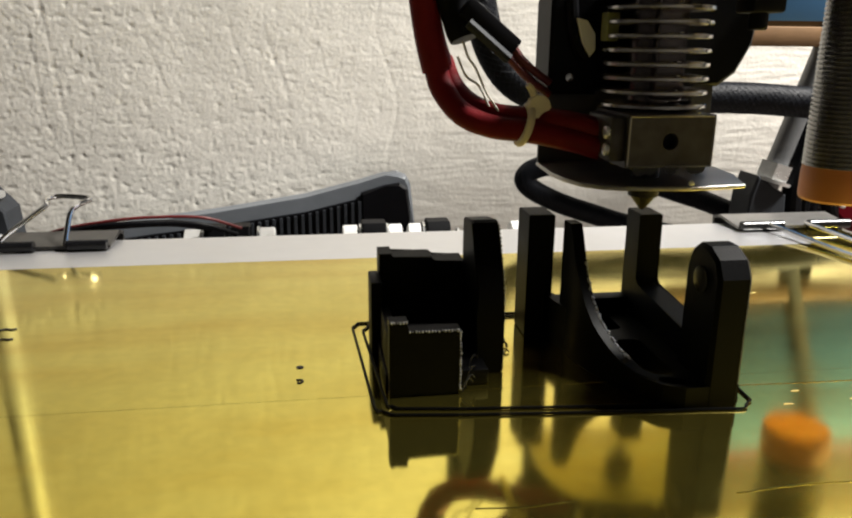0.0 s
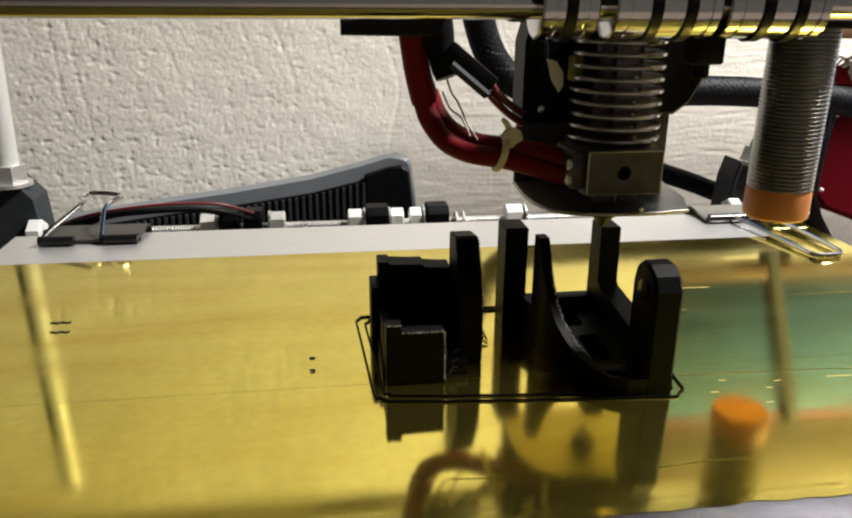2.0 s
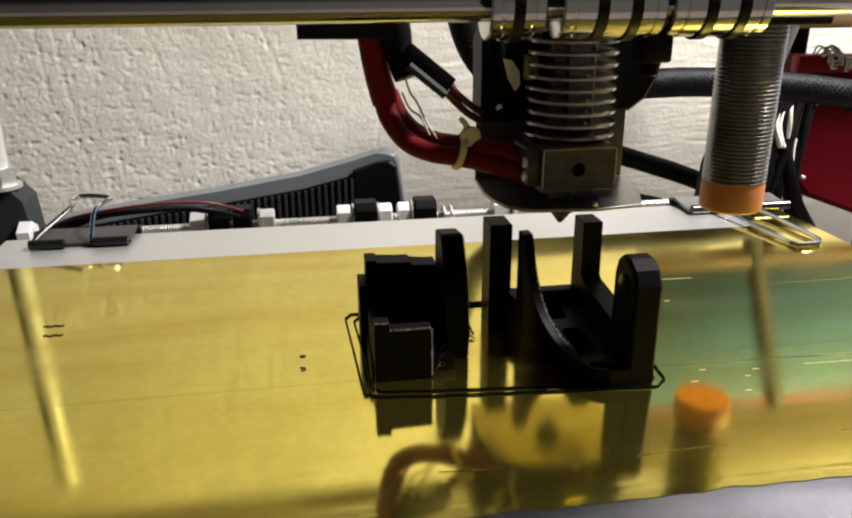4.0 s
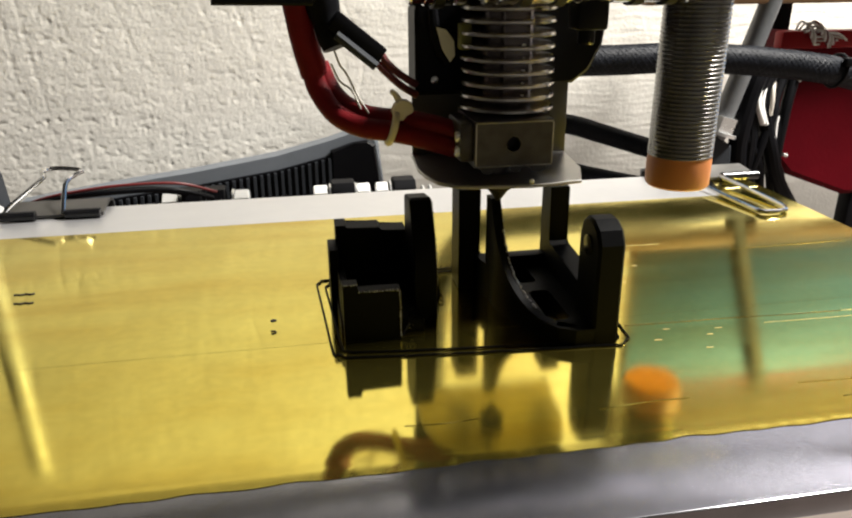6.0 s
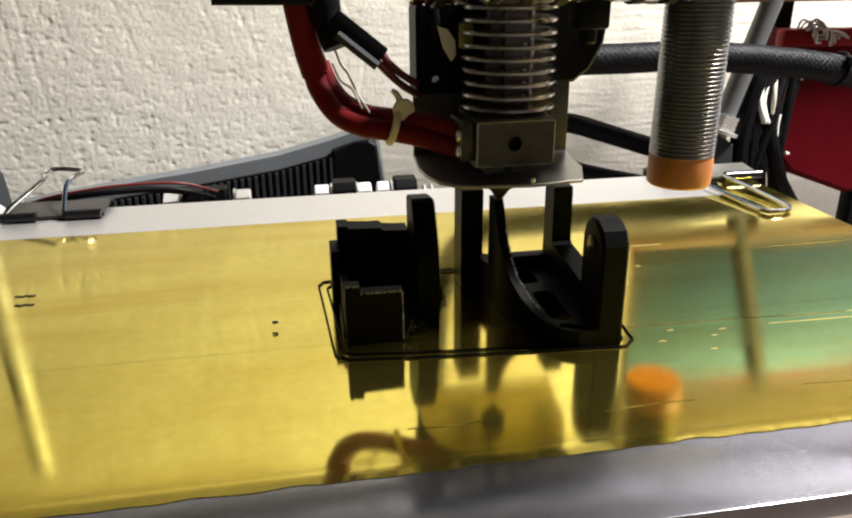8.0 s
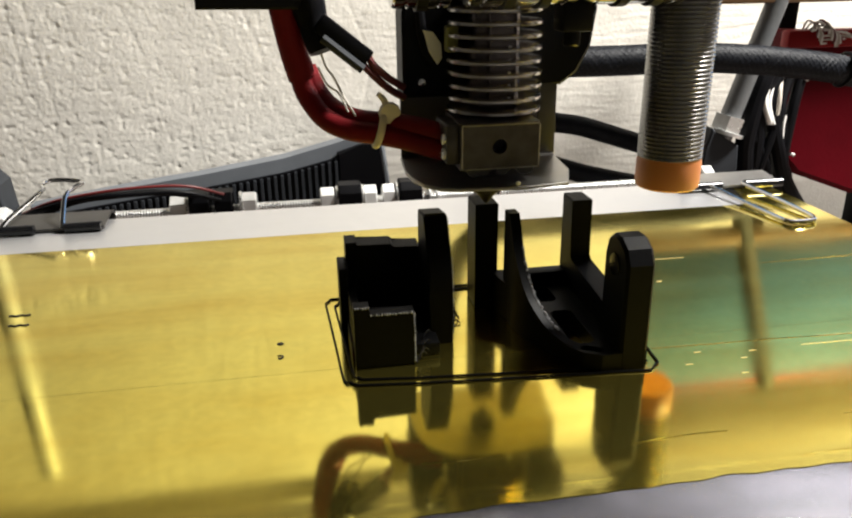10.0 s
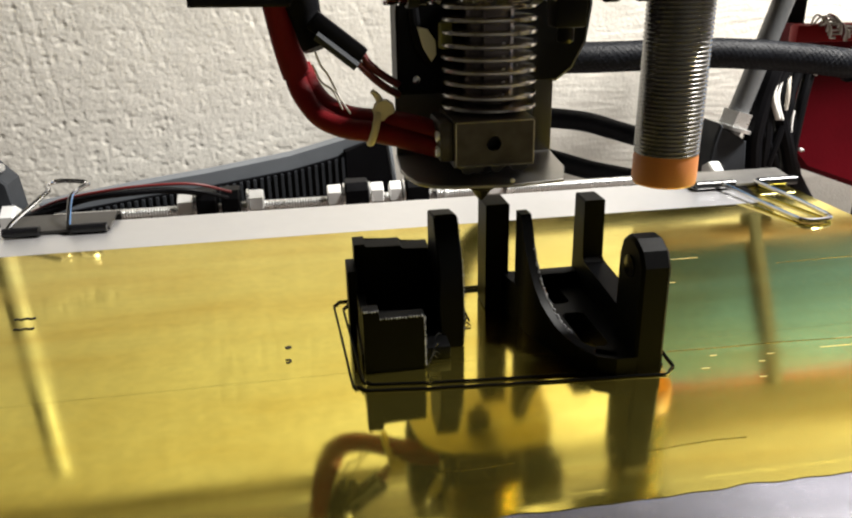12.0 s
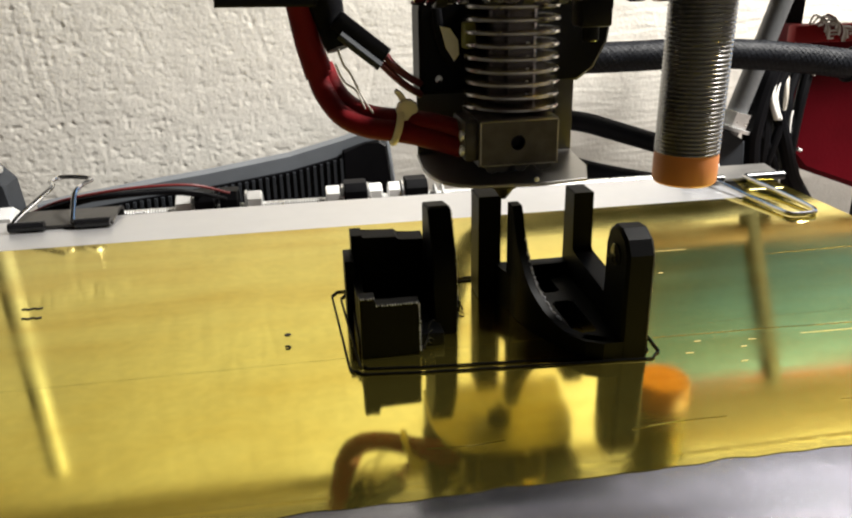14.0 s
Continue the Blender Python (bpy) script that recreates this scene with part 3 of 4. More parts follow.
for k, (o, r) in enumerate(((0.0, 0.26), (2.3, 0.26))):
    pts = [(11.9 + o, 20.6 - o), (13.6 + o, 23.0 - o * 0.9), (30, 23.8 - o), (52, 25.4 - o), (80, 22.5 - o), (84.6 - o, 19), (85.4 - o, -18.5), (84.8 - o, -26.0 + o * 0.4), (81.5 - o, -29.0 + o), (60, -27.4 + o), (36, -25.4 + o), (17.4 + o * 0.5, -23.4 + o), (14.0 + o, -20.6 + o * 0.6)]
    loop = []
    for i, (x, y) in enumerate(pts):
        x2, y2 = pts[(i + 1) % len(pts)]
        loop += [(x + (x2 - x) * s, y + (y2 - y) * s + 0.12 * math.sin(7 * i + 9 * s), 0.42) for s in (0, 0.33, 0.66)]
    loop.append(loop[0])
    part("bead", tube(loop, r, 6, 2), M_BLACK, skirt)

# ---- print head ----
head = thing("extruder", (56, 5, 29.8), "extruder hot end with finned heat sink, sensor and wiring", "print head")
HEAD_THINGS.append(head)
HX, HY = 58.5, 1.0


def drilled_block():
    """The heater block, its front drilled for the clamping screw."""
    bm = bmesh.new()
    x0, x1, y0, y1, z0, z1, cx, cz, r = 47.0, 65.9, -7.2, 11.5, 40.4, 51.2, 56.2, 45.8, 1.75
    outer = [bm.verts.new((x, y0, z)) for x, z in ((x0, z0), (x1, z0), (x1, z1), (x0, z1))]
    rim = [bm.verts.new((cx + r * math.cos(a), y0, cz + r * math.sin(a))) for a in (2 * math.pi * k / 20 for k in range(20))]
    deep = [bm.verts.new((v.co.x, y0 + 5, v.co.z)) for v in rim]
    edges = [bm.edges.new((outer[i], outer[(i + 1) % 4])) for i in range(4)] + [bm.edges.new((rim[i], rim[(i + 1) % 20])) for i in range(20)]
    bmesh.ops.triangle_fill(bm, use_beauty=True, use_dissolve=False, edges=edges)
    for i in range(20):
        bm.faces.new((rim[i], rim[(i + 1) % 20], deep[(i + 1) % 20], deep[i]))
    bm.faces.new(deep)
    rear = [bm.verts.new((v.co.x, y1, v.co.z)) for v in outer]
    for i in range(4):
        bm.faces.new((outer[i], outer[(i + 1) % 4], rear[(i + 1) % 4], rear[i]))
    bm.faces.new(rear)
    hard = [e for e in bm.edges if len(e.link_faces) == 2 and all(v in outer + rear for v in e.verts) and e.calc_face_angle() > 1]
    bmesh.ops.bevel(bm, geom=hard, offset=0.45, segments=2, affect="EDGES")
    return bm


block = part("heater_block", drilled_block(), M_BLOCK, head, "heat-stained aluminium heater block")
for z0 in (40.7, 50.9):
    part("worn_edge", rod((47.4, -7.05, z0), (65.5, -7.05, z0), 0.22, 8), M_LUG, block, "worn bright edge")
for x0 in (47.3, 65.6):
    part("worn_edge", rod((x0, -7.05, 40.9), (x0, -7.05, 50.7), 0.22, 8), M_LUG, block, "worn bright edge")
part("screw", lathe([(1.45, 0), (1.5, 0.2), (1.5, 1.4), (0.5, 1.4)], (56.2, -4.2, 45.8), "Y", 14), M_BRASS, block, "recessed dark grub screw")
part("side_cap", box(43.9, 47.2, -5.6, 8, 41.6, 50.8, 0.6), M_BLOCK, block)
part("screw", lathe([(0.9, 0), (1.3, 0.2), (1.3, 0.9)], (43.0, -4.2, 47.5), "X", 12), M_STEEL, block, "small bright screw")
part("screw", lathe([(0.9, 0), (1.3, 0.2), (1.3, 0.9)], (43.0, -4.2, 44.0), "X", 12), M_STEEL, block, "small bright screw")
for k, (x, z, r) in enumerate(((48.6, 40.9, 0.9), (51.0, 41.2, 1.3), (53.6, 40.9, 1.0), (60.6, 41.4, 1.4), (63.0, 41.9, 1.2), (64.3, 41.3, 0.8), (58.4, 40.6, 0.7), (52.4, 40.4, 1.6), (61.8, 40.6, 1.7), (49.6, 42.2, 0.6), (54.9, 41.6, 0.6), (62.3, 43.6, 0.7), (62.7, 40.9, 2.1), (50.2, 40.5, 1.9), (57.0, 40.3, 1.5))):
    part("burnt_drip", lathe([(0.1, 0), (r, 0.15), (r * 0.8, 0.5), (0.2, 0.7)], (x, -7.1, z), "Y", 8), M_INK, block, "burnt plastic crust")
# White bead stands for a bright highlight below the block.
part("highlight_bead", lathe([(0.1, -0.6), (0.5, -0.4), (0.62, 0), (0.45, 0.4), (0.1, 0.6)], (59.7, -11.0, 37.9), "X", 10), M_WHITE, block, "white bead painted for a highlight")
noz = part("nozzle", lathe([(0.25, 29.8), (0.55, 29.85), (2.6, 32.6), (3.3, 33.0), (3.3, 36.0), (3.0, 36.2), (3.0, 40.5)], (55.3, 1.6, 0), "Z", 6 * 4), M_BRASS, head, "dark stained brass nozzle")
sink = part("heat_sink", lathe([(3.6, 51.1), (3.6, 53), (6.2, 53.2), (6.2, 79)], (HX, HY + 7.5, 0), "Z", 28), M_CORE_SHADED, head, "finned aluminium heat sink")
z = 51.6
for k in range(10):
    part("fin", lathe([(5.8, z), (11.1, z + 0.05), (11.5, z + 0.3), (11.5, z + 0.85), (11.1, z + 1.1), (5.8, z + 1.15)], (HX, HY + 7.5, 0), "Z", 44), M_FIN, sink)
    z += 2.88
part("front_rib", box(HX - 3.2, HX + 3.2, HY - 0.6, HY + 3, 53.6, 78, 0.6), M_CORE_SHADED, sink)
for k in range(5):
    part("rib_dot", lathe([(0.1, -0.3), (0.55, -0.15), (0.6, 0.1)], (HX + 1.6, HY - 0.6, 55.2 + 2.92 * k), "Y", 8), M_STEEL, sink)
fan = part("fan_body", prism([(37.4, 74.0), (37.4, 53.6), (49, 53.6), (50, 56.0), (74.5, 56.0), (79.0, 55.4), (83.2, 58.5), (86.6, 65), (87.8, 74), (87.0, 84), (40, 84)], 17.5, 29.5, "Y", 0.8), M_PLASTIC, head, "black plastic fan housing")
part("screw", lathe([(0.3, -0.6), (1.0, -0.4), (1.0, 0.2)], (42.2, 17.4, 57.4), "Y", 12), M_CHROME, fan, "bright screw head")
part("shroud_back", box(37.2, 78.9, 22.2, 23.4, 36.4, 57, 0.3), M_SHADED_SHEET, head, "grey sheet metal bracket, darkened for the shade behind the block")


def lip():
    """The bent bottom of the bracket: a flat tongue with rounded corners."""
    pts = [(36.9, 22.6), (36.2, 8.0), (36.6, 1.5), (38.6, -5.0), (42.0, -8.6), (46.0, -10.2), (60, -11.6), (72.4, -9.8), (76.6, 2), (77.2, 12), (78.9, 22.6)]
    return prism(pts, 36.3, 37.2, "Z", 0.25)


part("shroud_lip", lip(), M_SHROUD, head, "grey sheet metal tongue")
part("shroud_strut", box(73.2, 78.4, 18.6, 20.0, 37.0, 57, 0.3), M_SHADED_SHEET, head)

# carriage with its bearings
part("carriage_plate", box(29.5, 98, 4, 8.5, 79.5, 96, 0.8), M_PLASTIC, head, "black printed carriage")
part("carriage_saddle", box(29.8, 96.2, -16.5, 5, 83.6, 97, 0.8), M_PLASTIC, head)
for x0, x1 in ((31.2, 43.6), (47.0, 70.6), (72.0, 95.6)):
    bearing = part("bearing", lathe([(4.4, 0), (7.0, 0.1), (7.4, 0.5), (7.4, 2.4), (7.1, 2.6), (7.1, 3.2), (7.4, 3.4), (7.4, x1 - x0 - 3.4), (7.1, x1 - x0 - 3.2), (7.1, x1 - x0 - 2.6), (7.4, x1 - x0 - 2.4), (7.4, x1 - x0 - 0.5), (7.0, x1 - x0 - 0.1), (4.4, x1 - x0)], (x0, -10, 84.0), "X", 36), M_CHROME, head, "polished linear bearing")
    for xt in ((x0 + x1) / 2 - 3, (x0 + x1) / 2 + 4.6) if x1 - x0 > 15 else ((x0 + x1) / 2,):
        part("cable_tie", lathe([(7.42, -1.2), (8.0, -1.1), (8.0, 1.1), (7.42, 1.2)], (xt, -10, 84.0), "X", 36), M_PLASTIC, bearing, "black cable tie")
part("belt_clamp", box(68.5, 75.6, -11, -4, 71.0, 78.4, 0.7), M_PLASTIC, head)
part("clamp_bolt", lathe([(1.6, 66.8), (1.9, 67.2), (1.9, 70.4), (2.6, 70.4), (2.6, 72)], (71.9, -7.5, 1.0), "Z", 16), M_PLASTIC, head, "black bolt end")
part("side_arm", prism([(-9.4, 76.6), (12.5, 76.2), (14, 80.5), (31, 81), (31, 85), (-9.4, 80)], 4.0, 9.5, "Y", 0.5), M_PLASTIC, head, "flat black arm holding the cables")
part("sensor_holder", box(90, 120, -4, 18, 78.4, 81.0, 0.8), M_PLASTIC, head, "flat black sensor holder")


def threaded_barrel():
    """The sensor's barrel with its fine thread turned into it."""
    prof, h = [(7.6, 37.6), (8.0, 38.0)], 38.0
    while h < 93:
        prof += [(8.2, h + 0.05), (8.2, h + 0.5), (7.9, h + 0.85), (7.9, h + 0.93)]
        h += 1.05
    return lathe(prof + [(7.6, h)], (105.4, 6.0, 0), "Z", 40)


sensor = part("sensor", threaded_barrel(), M_BARREL, head, "threaded nickel-plated sensor barrel")
part("sensor_cap", lathe([(0.2, 29.9), (7.6, 29.95), (8.1, 30.5), (8.2, 31.6), (8.2, 36.9), (8.05, 37.3), (8.05, 38.0)], (105.4, 6.0, 0), "Z", 40), M_ORANGE, sensor, "orange plastic sensing cap")

# wiring on the head
part("red_sleeve", tube([(8.0, 22.0, 81.8), (9.3, 23.0, 73.1), (10.8, 23.4, 65.5), (12.7, 23.4, 58.9)], (3.1, 3.7), 16, 6, wobble=0.05), M_RED, head, "red heat-shrink sleeve")
part("heater_wire", tube([(11.9, 23.4, 61.1), (13.4, 22.4, 55.2), (17.1, 18.5, 49.7), (23.2, 14.5, 46.9), (30.6, 10.0, 46.3), (38.4, 5.5, 45.1), (45.0, 2.0, 43.4)], (2.9, 2.6), 16, 7, wobble=0.06), M_RED, head, "red sleeved heater wire")
part("heater_wire", tube([(13.6, 24.6, 61.1), (16.2, 23.6, 55.2), (20.1, 20.0, 51.1), (25.8, 16.0, 49.1), (32.7, 11.4, 48.8), (39.4, 6.4, 48.3), (45.4, 3.0, 47.0)], (2.7, 2.5), 16, 7, wobble=0.06), M_RED, head, "red sleeved heater wire")
part("cable_wrap", tube([(14.3, 21.0, 81.8), (15.6, 21.0, 74.4), (16.9, 20.0, 69.3), (18.0, 19.0, 65.6)], (4.6, 3.2), 14, 5, wobble=0.12), M_PLASTIC, head, "black taped cable bundle")
conn = part("connector", box(-7.4, 7.4, -2.6, 2.6, -2.4, 2.4, 0.5), M_PLASTIC, None, "black plug connector")
for v in conn.data.vertices:
    q = Matrix.Rotation(radians(39), 4, "Y") @ v.co
    v.co = q + (Vector((23.0, 17.5, 68.1)) - ORIGIN[head.name]) / 1000
conn.parent = head
ORIGIN[conn.name] = ORIGIN[head.name]
part("latch", tube([(17.9, 15.2, 69.1), (22.4, 14.9, 65.4), (27.2, 14.8, 61.5)], 1.2, 8, 3), M_GREYPLASTIC, conn, "grey latch strip")
for dz in (0.0, 2.6):
    part("fan_wire", tube([(27.2 + dz * 0.5, 17.6, 62.6 + dz * 0.8), (30.4, 17.4, 59.2 + dz), (33.9, 17.4, 56.1 + dz), (37.8, 18, 53.6 + dz)], 0.95, 10, 5), M_DARKRED, head, "thin dark red wire")
part("thermistor_wire", tube([(17.4, 18.0, 65.2), (18.6, 17.6, 61.7), (20.1, 17.0, 59.6), (22.5, 16.0, 54.4), (25.1, 14.0, 50.1)], 0.28, 6, 5), M_BARE, head, "thin bare wire")
part("thermistor_wire", tube([(16.6, 20.0, 61.8), (18.5, 19.0, 57.6), (21.2, 17.6, 55.5), (23.3, 15.6, 51.0)], 0.28, 6, 5), M_BARE, head, "thin bare wire")
tie = part("cable_tie", tube([(30.3 + 1.1 * math.sin(a), 11.2 + 4.4 * math.cos(a), 47.5 + 4.0 * math.sin(a)) for a in (2 * math.pi * k / 20 for k in range(21))], 0.95, 8, 2), M_TIE, head, "beige nylon cable tie")
part("tie_head", lathe([(0.6, -1.5), (2.5, -1.4), (2.8, 0), (2.4, 1.4), (0.6, 1.5)], (32.8, 9.6, 51.6), "Y", 10), M_TIE, tie)
part("tie_tail", tube([(32.3, 9.6, 53.0), (31.3, 9.6, 55.1), (30.1, 9.2, 56.3)], (1.0, 0.6), 8, 4), M_TIE, tie)
part("fan_duct", tube([(41.6, 16.6, 74.5), (42.2, 16.4, 69), (43.6, 16.2, 64.6), (45.6, 16, 62.0)], (1.3, 1.7), 10, 5), M_PLASTIC, head, "black curved plastic tube")
# Pale patch painted for the bright wall seen through a gap here.
part("wall_gap_patch", prism([(42.2, 70.4), (44.6, 69.8), (46.6, 67.0), (46.8, 63.6), (45.6, 62.0), (43.6, 65.2)], 14.2, 15.2, "Y", 0.1), M_WHITE, head, "pale patch for the wall showing through a gap")
part("yellow_lug", box(46.8, 49.6, 8.0, 12, 65.5, 71.5, 0.4), M_YELLOW, head, "olive yellow plastic lug")

# ---- printer frame ----
xr = thing("x_axis_rod", (40, -10, 85), "polished steel guide rod across the printer", "guide rod", "guide rods")
part("bar", rod((-200, -10, 84.6), (300, -10, 84.6), 4, 28), M_CHROME, xr)
xr2 = thing("x_axis_rod", (40, -10, 130), "polished steel guide rod across the printer", "guide rod", "guide rods")
part("bar", rod((-200, -10, 130), (300, -10, 130), 4, 28), M_CHROME, xr2)

RY, RZ = 213.0, -32.6
yr = thing("threaded_rod", (40, RY, RZ), "zinc threaded cross rod with nuts and black clamps", "threaded rod")


def thread(x0, x1, r, at_y, at_z):
    prof, h = [(r * 0.8, 0)], 0.0
    while h < x1 - x0 - 1.3:
        prof += [(r, h + 0.25), (r, h + 0.55), (r * 0.9, h + 0.9), (r * 0.9, h + 1.2)]
        h += 1.4
    return lathe(prof + [(r * 0.8, x1 - x0)], (x0, at_y, at_z), "X", 16)


part("bar", thread(-170, 262, 2.7, RY, RZ), M_STEEL, yr, "bright zinc threaded bar")
for x0, x1 in ((-60, -51.4), (-24, -15.9), (16.4, 24.6), (39.4, 46.8), (49.4, 56.6), (102.4, 112.6)):
    part("nut", lathe([(5.3, 0), (6.1, 0.5), (6.1, x1 - x0 - 1.2), (5.3, x1 - x0 - 0.6)], (x0, RY, RZ + 2.6), "X", 6), M_NUT, yr, "bright zinc hex nut")
    part("washer", lathe([(4, 0), (6.9, 0.05), (6.9, 1.1), (4, 1.2)], (x0 - 1.2 if x0 in (-24, 39.4) else x1, RY, RZ + 2.2), "X", 24), M_STEEL, yr)
for x0, x1 in ((-50.2, -40.0), (-37.6, -28.4), (26.0, 38.0), (58.4, 70.4)):
    part("clamp", prism([(RY - 7.4, RZ - 9), (RY - 7.4, RZ + 6.5), (RY - 4.4, RZ + 10.4), (RY + 4.4, RZ + 10.4), (RY + 7.4, RZ + 6.5), (RY + 7.4, RZ - 9)], x0, x1, "X", 0.6), M_PLASTIC, yr, "black printed bearing clamp")
for x in (74.5, 78.5):
    part("washer", lathe([(3, 0), (5.6, 0.05), (5.6, 1.1), (3, 1.2)], (x, RY, RZ), "X", 24), M_STEEL, yr)
for x in (-45.0, -33.0, 32.0, 64.4):
    part("guide_shoe", box(x - 4, x + 4, RY - 6, RY + 6, -60, RZ - 8.8, 0.6), M_PLASTIC, yr)


def frame_corner(at, lean, tube_mat, label):
    """A frame vertex: a black bracket, its leaning rod, big nut and washer, and the end nut of the cross rod."""
    x, s = at, (1 if at > 0 else -1)
    c = thing("frame_corner", (x, RY, -110), label, "printer frame", "frame corners")
    part("foot", prism([(x - 16, -110), (x + 16, -110), (x + 12, -42), (x + 10, -12), (x - 4 * s - 3, -1.5), (x - 10, -12), (x - 12, -42)], RY - 7, RY + 12, "Y", 1.0), M_GREYPLASTIC, c, "black printed corner bracket")
    base = Vector((x + 2.5 * s, RY - 1, -8))
    tip = base + Vector(lean) * 190
    part("leaning_rod", tube([base - Vector(lean) * 20, tip], 5.6, 20, 1, straight=True), tube_mat, c, "grey frame rod")
    d = Vector(lean)
    for off, r, h, seg, mt in ((3.0, 10.6, 1.8, 28, M_STEEL), (8.2, 8.8, 8.4, 6, M_STEEL)):
        p = base + d * off
        part("washer" if seg > 6 else "nut", rod(p - d * h / 2, p + d * h / 2, r, seg), mt, c, "wide zinc washer" if seg > 6 else "large zinc nut")
    part("end_nut", lathe([(6.8, -3.5), (7.9, -2.9), (7.9, 2.9), (6.8, 3.5)], (x - 9 * s, RY - 8, -30), "X", 6), M_NUT, c, "bright zinc hex nut")
    return c


frame_corner(240.5, Vector((0.30, 0.0, 1.0)).normalized(), M_ROD, "grey leaning frame rod bolted to a black corner bracket")
frame_corner(-147.0, Vector((0.02, 0.0, 1.0)).normalized(), M_TUBE, "grey upright frame rod bolted to a black corner bracket")

# ---- things behind the printer ----
rib = thing("ribbed_case", (-20, 280, -110), "dark grey ribbed plastic case leaning by the wall", "plastic case")
tops = [(-150, -110), (-150, -43), (-90, -34.6), (-53, -30.2), (-3, -22.6), (29, -14.8), (44, -10.4), (51, -9.4), (56.5, -11.4), (58.8, -16), (63.5, -60), (66, -110)]
# Lighter shell: light falling on its top is put into the colour.
part("shell", prism(tops, 277, 290, "Y", 2.0), M_CASE_LIT, rib, "smooth dark grey shell, painted lighter for its lit top")
face = [(-150, -110), (-150, -50), (-90, -42.0), (-53, -38.0), (-3, -31.0), (29, -23.6), (29, -110)]
part("ribbed_front", prism(face, 274.6, 277.2, "Y", 0.4), M_PLASTIC, rib)
part("end_block", prism([(29.3, -110), (29.3, -20.0), (44, -15.8), (52, -14.6), (56.5, -17.6), (60.5, -60), (62, -110)], 272.6, 277.2, "Y", 1.4), M_PLASTIC, rib, "smooth dark end block")
x = -120.0
while x < 28:
    zt = -3.0 - 43.2 + (x + 120) * (4.2 / 30) if x < -90 else -42.0 + (x + 90) * 0.108 if x < -53 else -38 + (x + 53) * 0.14 if x < -3 else -31 + (x + 3) * 0.231
    part("rib", prism([(x, -80), (x + 2.0, -80), (x + 1.8, zt - 0.8), (x + 0.2, zt - 0.8)], 272.4, 274.8, "Y", 0), M_GREYPLASTIC, rib)
    x += 4.1


def braid(name, pts, r, at, label):
    """A braided sleeve: the tube itself and the crossing strands wound about it."""
    c = thing(name, at, label, "cable", "braided cables")
    part("sleeve", tube(pts, r, 20, 10), M_BRAID, c)
    path = smooth_path(pts, 14)
    n = len(path)
    for turn in (1, -1):
        bm = bmesh.new()
        for k in range(14):
            line, up = [], Vector((0.3, 0.2, 1)).normalized()
            run = 0.0
            for i, p in enumerate(path):
                d = (path[min(i + 1, n - 1)] - path[max(i - 1, 0)]).normalized()
                side = d.cross(up).normalized()
                up = side.cross(d).normalized()
                run += (p - path[i - 1]).length if i else 0
                a = 2 * math.pi * k / 14 + turn * run * 0.15
                line.append(p + (side * math.cos(a) + up * math.sin(a)) * (r + 0.02))
            tube(line, 0.15, 4, 1, bm, straight=True)
        tagged(part("strand", bm, M_STRAND, c, "woven grey strands"), kind="stuff")
    return c


braid("braided_cable", [(72.5, 179.9, 156.3), (73.6, 179.9, 101.6), (76.9, 179.9, 77.5), (83.5, 179.9, 58.9), (94.4, 179.9, 46.4), (109.7, 179.9, 41.2), (132.7, 179.9, 40.6), (163.3, 179.9, 40.3), (196.2, 179.9, 40.6), (229.0, 179.9, 38.8), (261.8, 179.9, 35.3), (288.1, 182.1, 31.1), (327.4, 196.3, 21.7)], 7.2, (60, 112, 40), "thick black braided cable sleeve hanging behind the carriage")
braid("braided_cable", [(262, 248, -37), (230, 249, -24.4), (213, 250, -18.8), (190, 250, -11.2), (172, 250, -5.6), (150, 250, -2.2), (133, 250, -1.6), (123, 250, -4.6), (119.8, 250, -9.8), (126.2, 250, -16.1), (141, 250, -23.3), (160.8, 250, -30.1), (181, 250, -36.5), (220, 251, -46)], 5.7, (97, 160, -30), "looped black braided cable sleeve behind the bed")
strap = thing("cable_strap", (281, 180, 33), "black nylon strap drawn round the thick braided cable", "cable tie")
part("band", tube([(288.5 + 1.6 * math.sin(a), 182.6 + 8.2 * math.cos(a), 31.4 + 8.2 * math.sin(a)) for a in (2 * math.pi * k / 20 for k in range(21))], 0.9, 8, 2), M_PLASTIC, strap)
part("tie_head", box(286, 291, 172.4, 175.8, 34.6, 38.8, 0.5), M_PLASTIC, strap)

wires = thing("wire_pair", (-90, 190, -30), "thin red and black wires along the rear rod", "wires")
part("wire", tube([(-128, 205, -26), (-112, 198, -19), (-90, 194, -14.6), (-70, 194, -13.2), (-48, 196, -14.4), (-32, 205, -22)], 0.75, 8, 6), M_DARKRED, wires, "thin dark red wire")
part("wire", tube([(-130, 204, -27.6), (-112, 197, -20.6), (-92, 192, -16.2), (-72, 193, -16), (-50, 196, -17.5), (-34, 205, -25)], 1.1, 8, 6), M_PLASTIC, wires, "thin black wire")
part("wire", tube([(-135, 204, -29), (-116, 198, -24), (-100, 196, -18.6), (-84, 196, -17), (-62, 200, -17.6), (-46, 206, -22)], 1.7, 8, 6), M_PLASTIC, wires, "thin black wire")


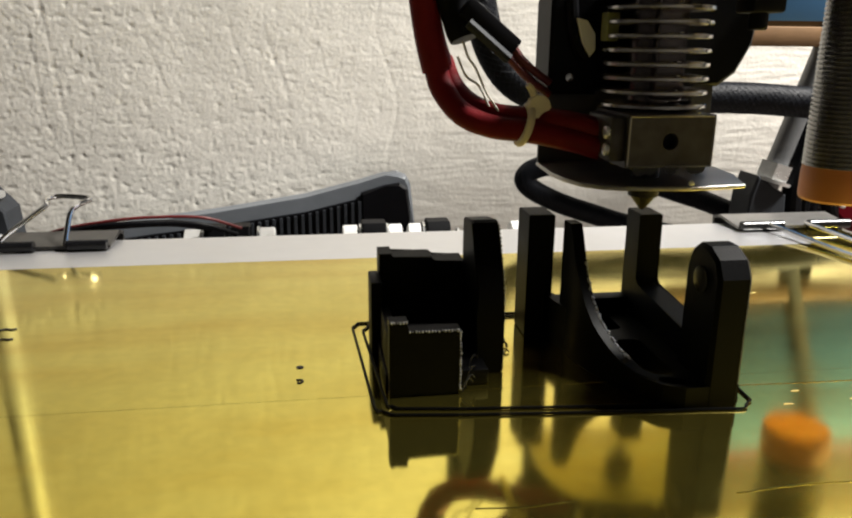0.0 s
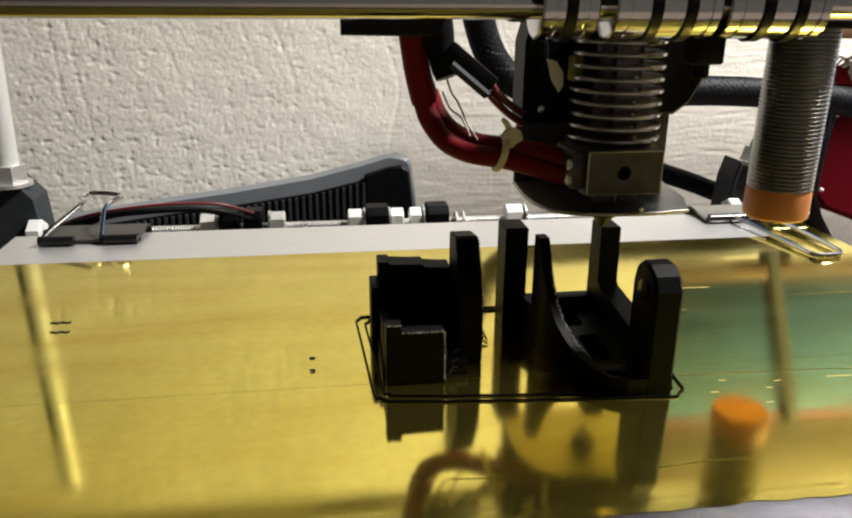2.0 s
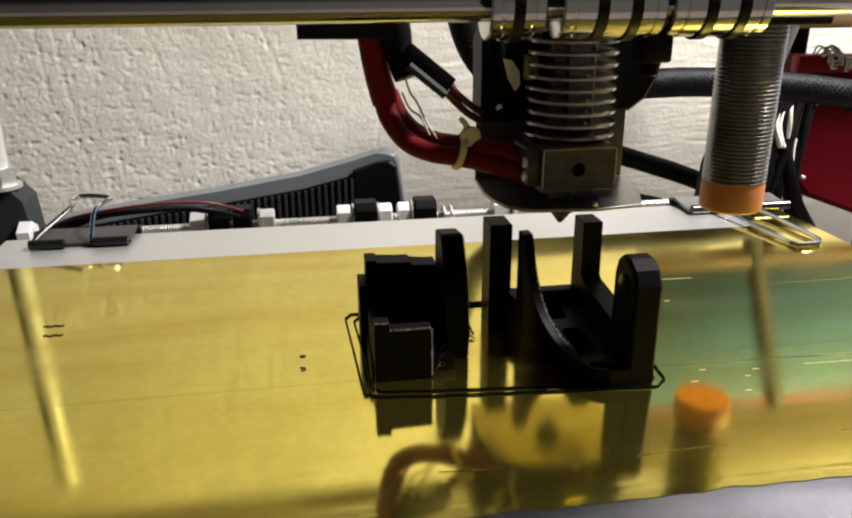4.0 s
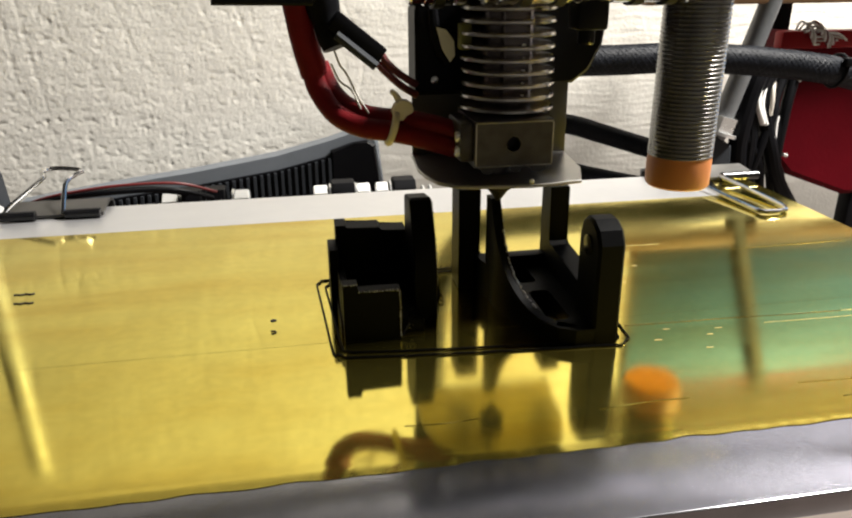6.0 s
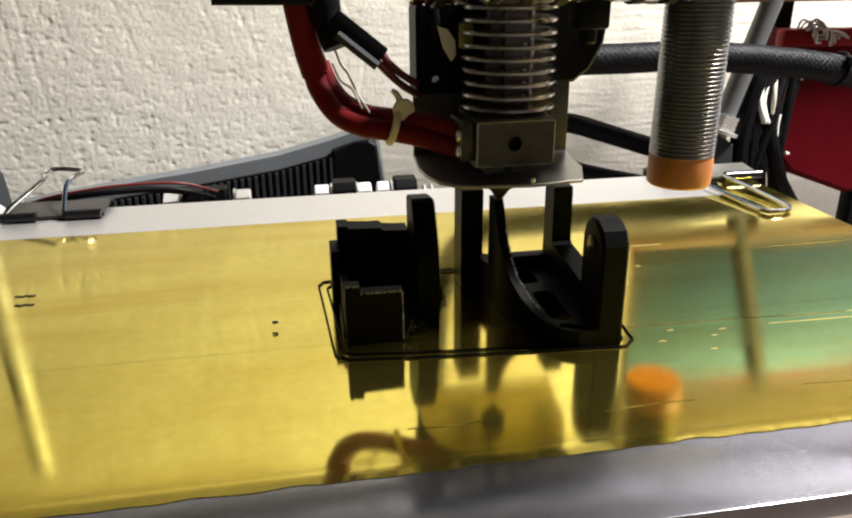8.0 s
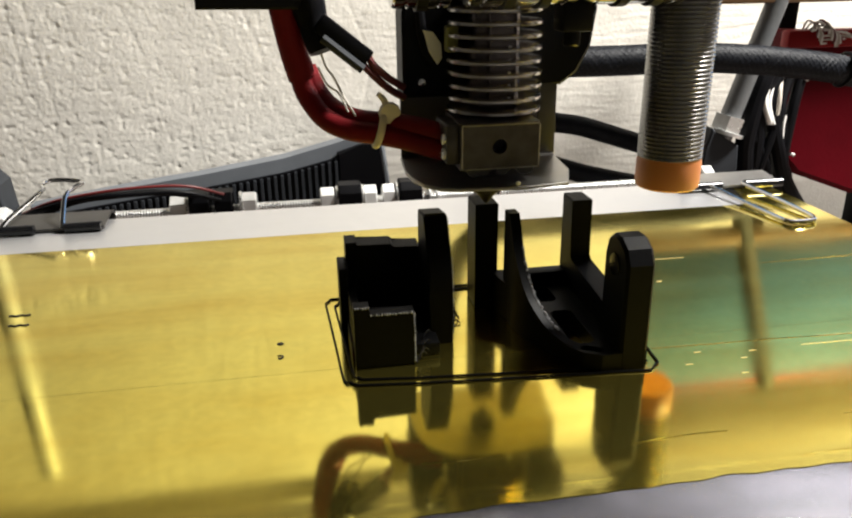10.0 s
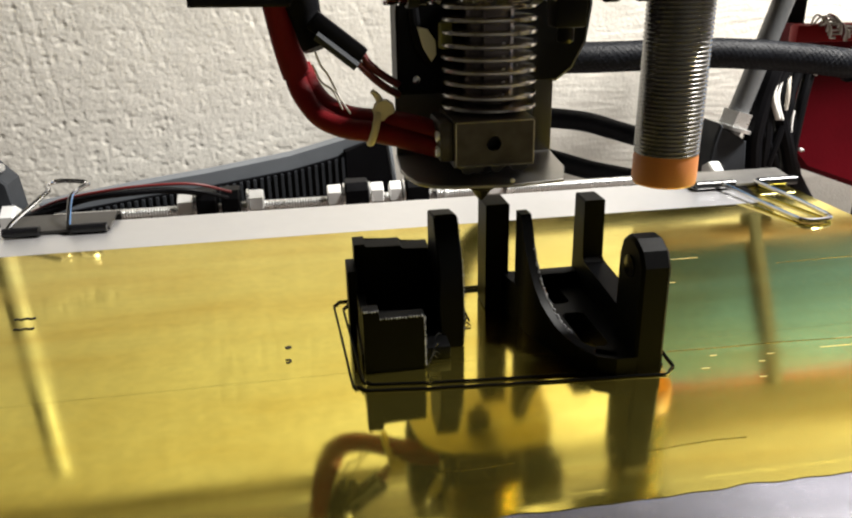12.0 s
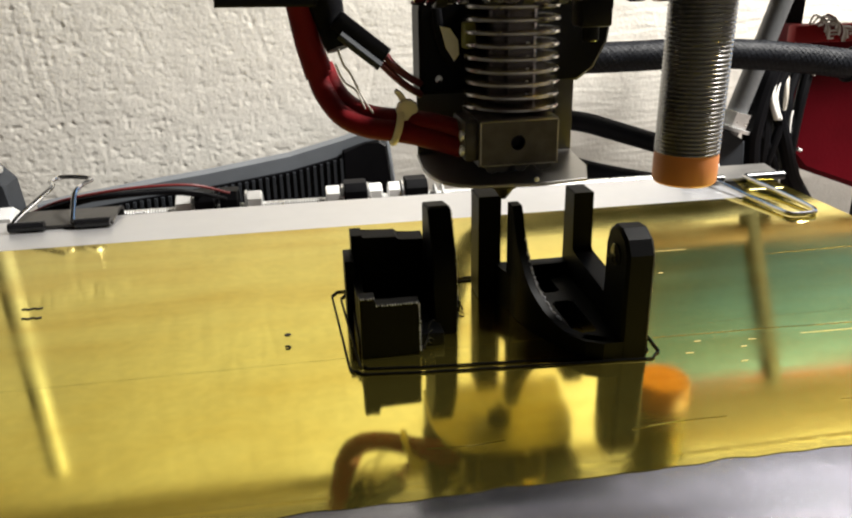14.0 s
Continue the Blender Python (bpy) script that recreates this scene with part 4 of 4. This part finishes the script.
def red_case():
    c = thing("red_box", (310, 232, -110), "red plastic box with cables tied to its side", "box")
    prof = [(283.5, 34), (289, 20), (287.4, 4), (288.5, -14), (294, -27), (304, -37), (345, -52), (420, -52), (420, 45), (346, 45), (284, 48)]
    part("shell", prism(prof, 226, 242, "Y", 3.0), M_REDBOX, c, "red moulded shell")
    part("rim", box(282, 420, 222, 230, 38, 48, 1.6), M_RED_LIT, c, "red raised rim")
    part("plinth", box(352, 420, 228, 240, -110, -50, 2), M_PLASTIC, c, "black plinth")
    return c


red_case()
bundle = thing("cable_bundle", (272, 214, -60), "black and white cables bundled beside the red box", "cables")
for k, (pts, r, mt, lb) in enumerate((
        ([(268, 216, 30), (264.6, 214, 22), (261.4, 213, 11.4), (258.6, 212, -2), (257.8, 212, -14), (260, 212, -33), (264, 214, -60)], 4.2, M_PLASTIC, "black cable"),
        ([(272, 217, 28), (267, 215, 16), (264.4, 214, 4), (265, 213, -10), (266, 213, -28), (272, 214, -60)], 3.8, M_PLASTIC, "black cable"),
        ([(276, 219, 26), (272, 216, 14), (274, 214, -0.2), (279.4, 212, -18), (286, 212, -34.6), (302, 214, -56)], 3.6, M_PLASTIC, "black cable"),
        ([(296, 222, 30), (291.4, 219, 21.8), (286.4, 215, 3.8), (284.1, 213, -23), (288.6, 213, -34.7), (294, 214, -62)], 2.6, M_PLASTIC, "black cable"),
        ([(294, 222, 24), (289.4, 218, 12), (283, 214, -6), (280.2, 213, -22), (284, 213, -40), (286, 214, -64)], 2.2, M_PLASTIC, "black cable"),
        ([(285, 220, 24), (279.6, 216, 12), (277.4, 213, 2), (271, 211, -16), (268, 211, -34), (276, 213, -58)], 2.4, M_PLASTIC, "black cable"),
        ([(260, 216, 26), (256, 213, 8), (262, 211, -8), (272, 211, -24), (276, 211, -40)], 1.9, M_PLASTIC, "thin black cable"),
        ([(271, 215, 24), (266.9, 212, 19.8), (265.2, 210, 11.2), (267.4, 209, 4), (270.2, 210, -1)], 2.1, M_WHITE, "white cable"),
        ([(273, 215, 23), (269.4, 212, 17), (268.0, 210, 10), (270.2, 209.6, 3), (272.6, 210, -1.6)], 1.5, M_WHITE, "white cable"),
        ([(277, 216, 21), (275.3, 213, 17), (274.6, 211, 10.8), (274.4, 211, 3.4)], 1.7, M_BARE, "pale pink wire"),
        ([(281.4, 213, 2.4), (280.4, 212, -3), (280.2, 211, -10.2)], 1.0, M_WHITE, "white cable"),
        ([(291.4, 215, 22.6), (293.2, 215, 21.6)], 1.2, M_WHITE, "white wire end"),
        ([(287, 211, -19.6), (289.4, 211, -20.6)], 1.3, M_WHITE, "white wire end"))):
    part("cable", tube(pts, r * (1.25 if mt is M_PLASTIC else 0.8), 12, 6), mt, bundle, lb)
tuft = thing("wire_tuft", (305, 226, 47), "loose red and white wires on the red box", "wires")
for k in range(11):
    a0, x = 0.9 * k, 292 + 1.1 * k
    line = [(x, 226, 46.5)] + [(x + 3.1 * i + 2.4 * math.sin(a0 + 1.1 * i), 220.5 + 1.6 * math.cos(a0 + 1.3 * i), 50.5 - 1.9 * i + 2.6 * math.cos(a0 + 0.9 * i)) for i in range(6)]
    part("wire", tube(line, 0.62, 6, 5), (M_WHITE, M_BARE, M_WHITE, M_DARKRED)[k % 4], tuft)
post = thing("rear_post", (296, 248, -110), "black upright post behind the red box", "post")
part("bar", box(290.5, 301, 244, 252, -110, 144, 0.8), M_PLASTIC, post)


# ---- motion ----
def motions():
    for ob in BED_THINGS:
        at = ORIGIN[ob.name]
        walk(ob, [(t, pose(at.x / 1000, (at.y + d) / 1000, at.z / 1000)) for t, d in BED_ROWS])
    for ob in HEAD_THINGS:
        at = ORIGIN[ob.name]
        walk(ob, [(t, pose((at.x + d) / 1000, at.y / 1000, at.z / 1000)) for t, d in HEAD_ROWS])


motions()
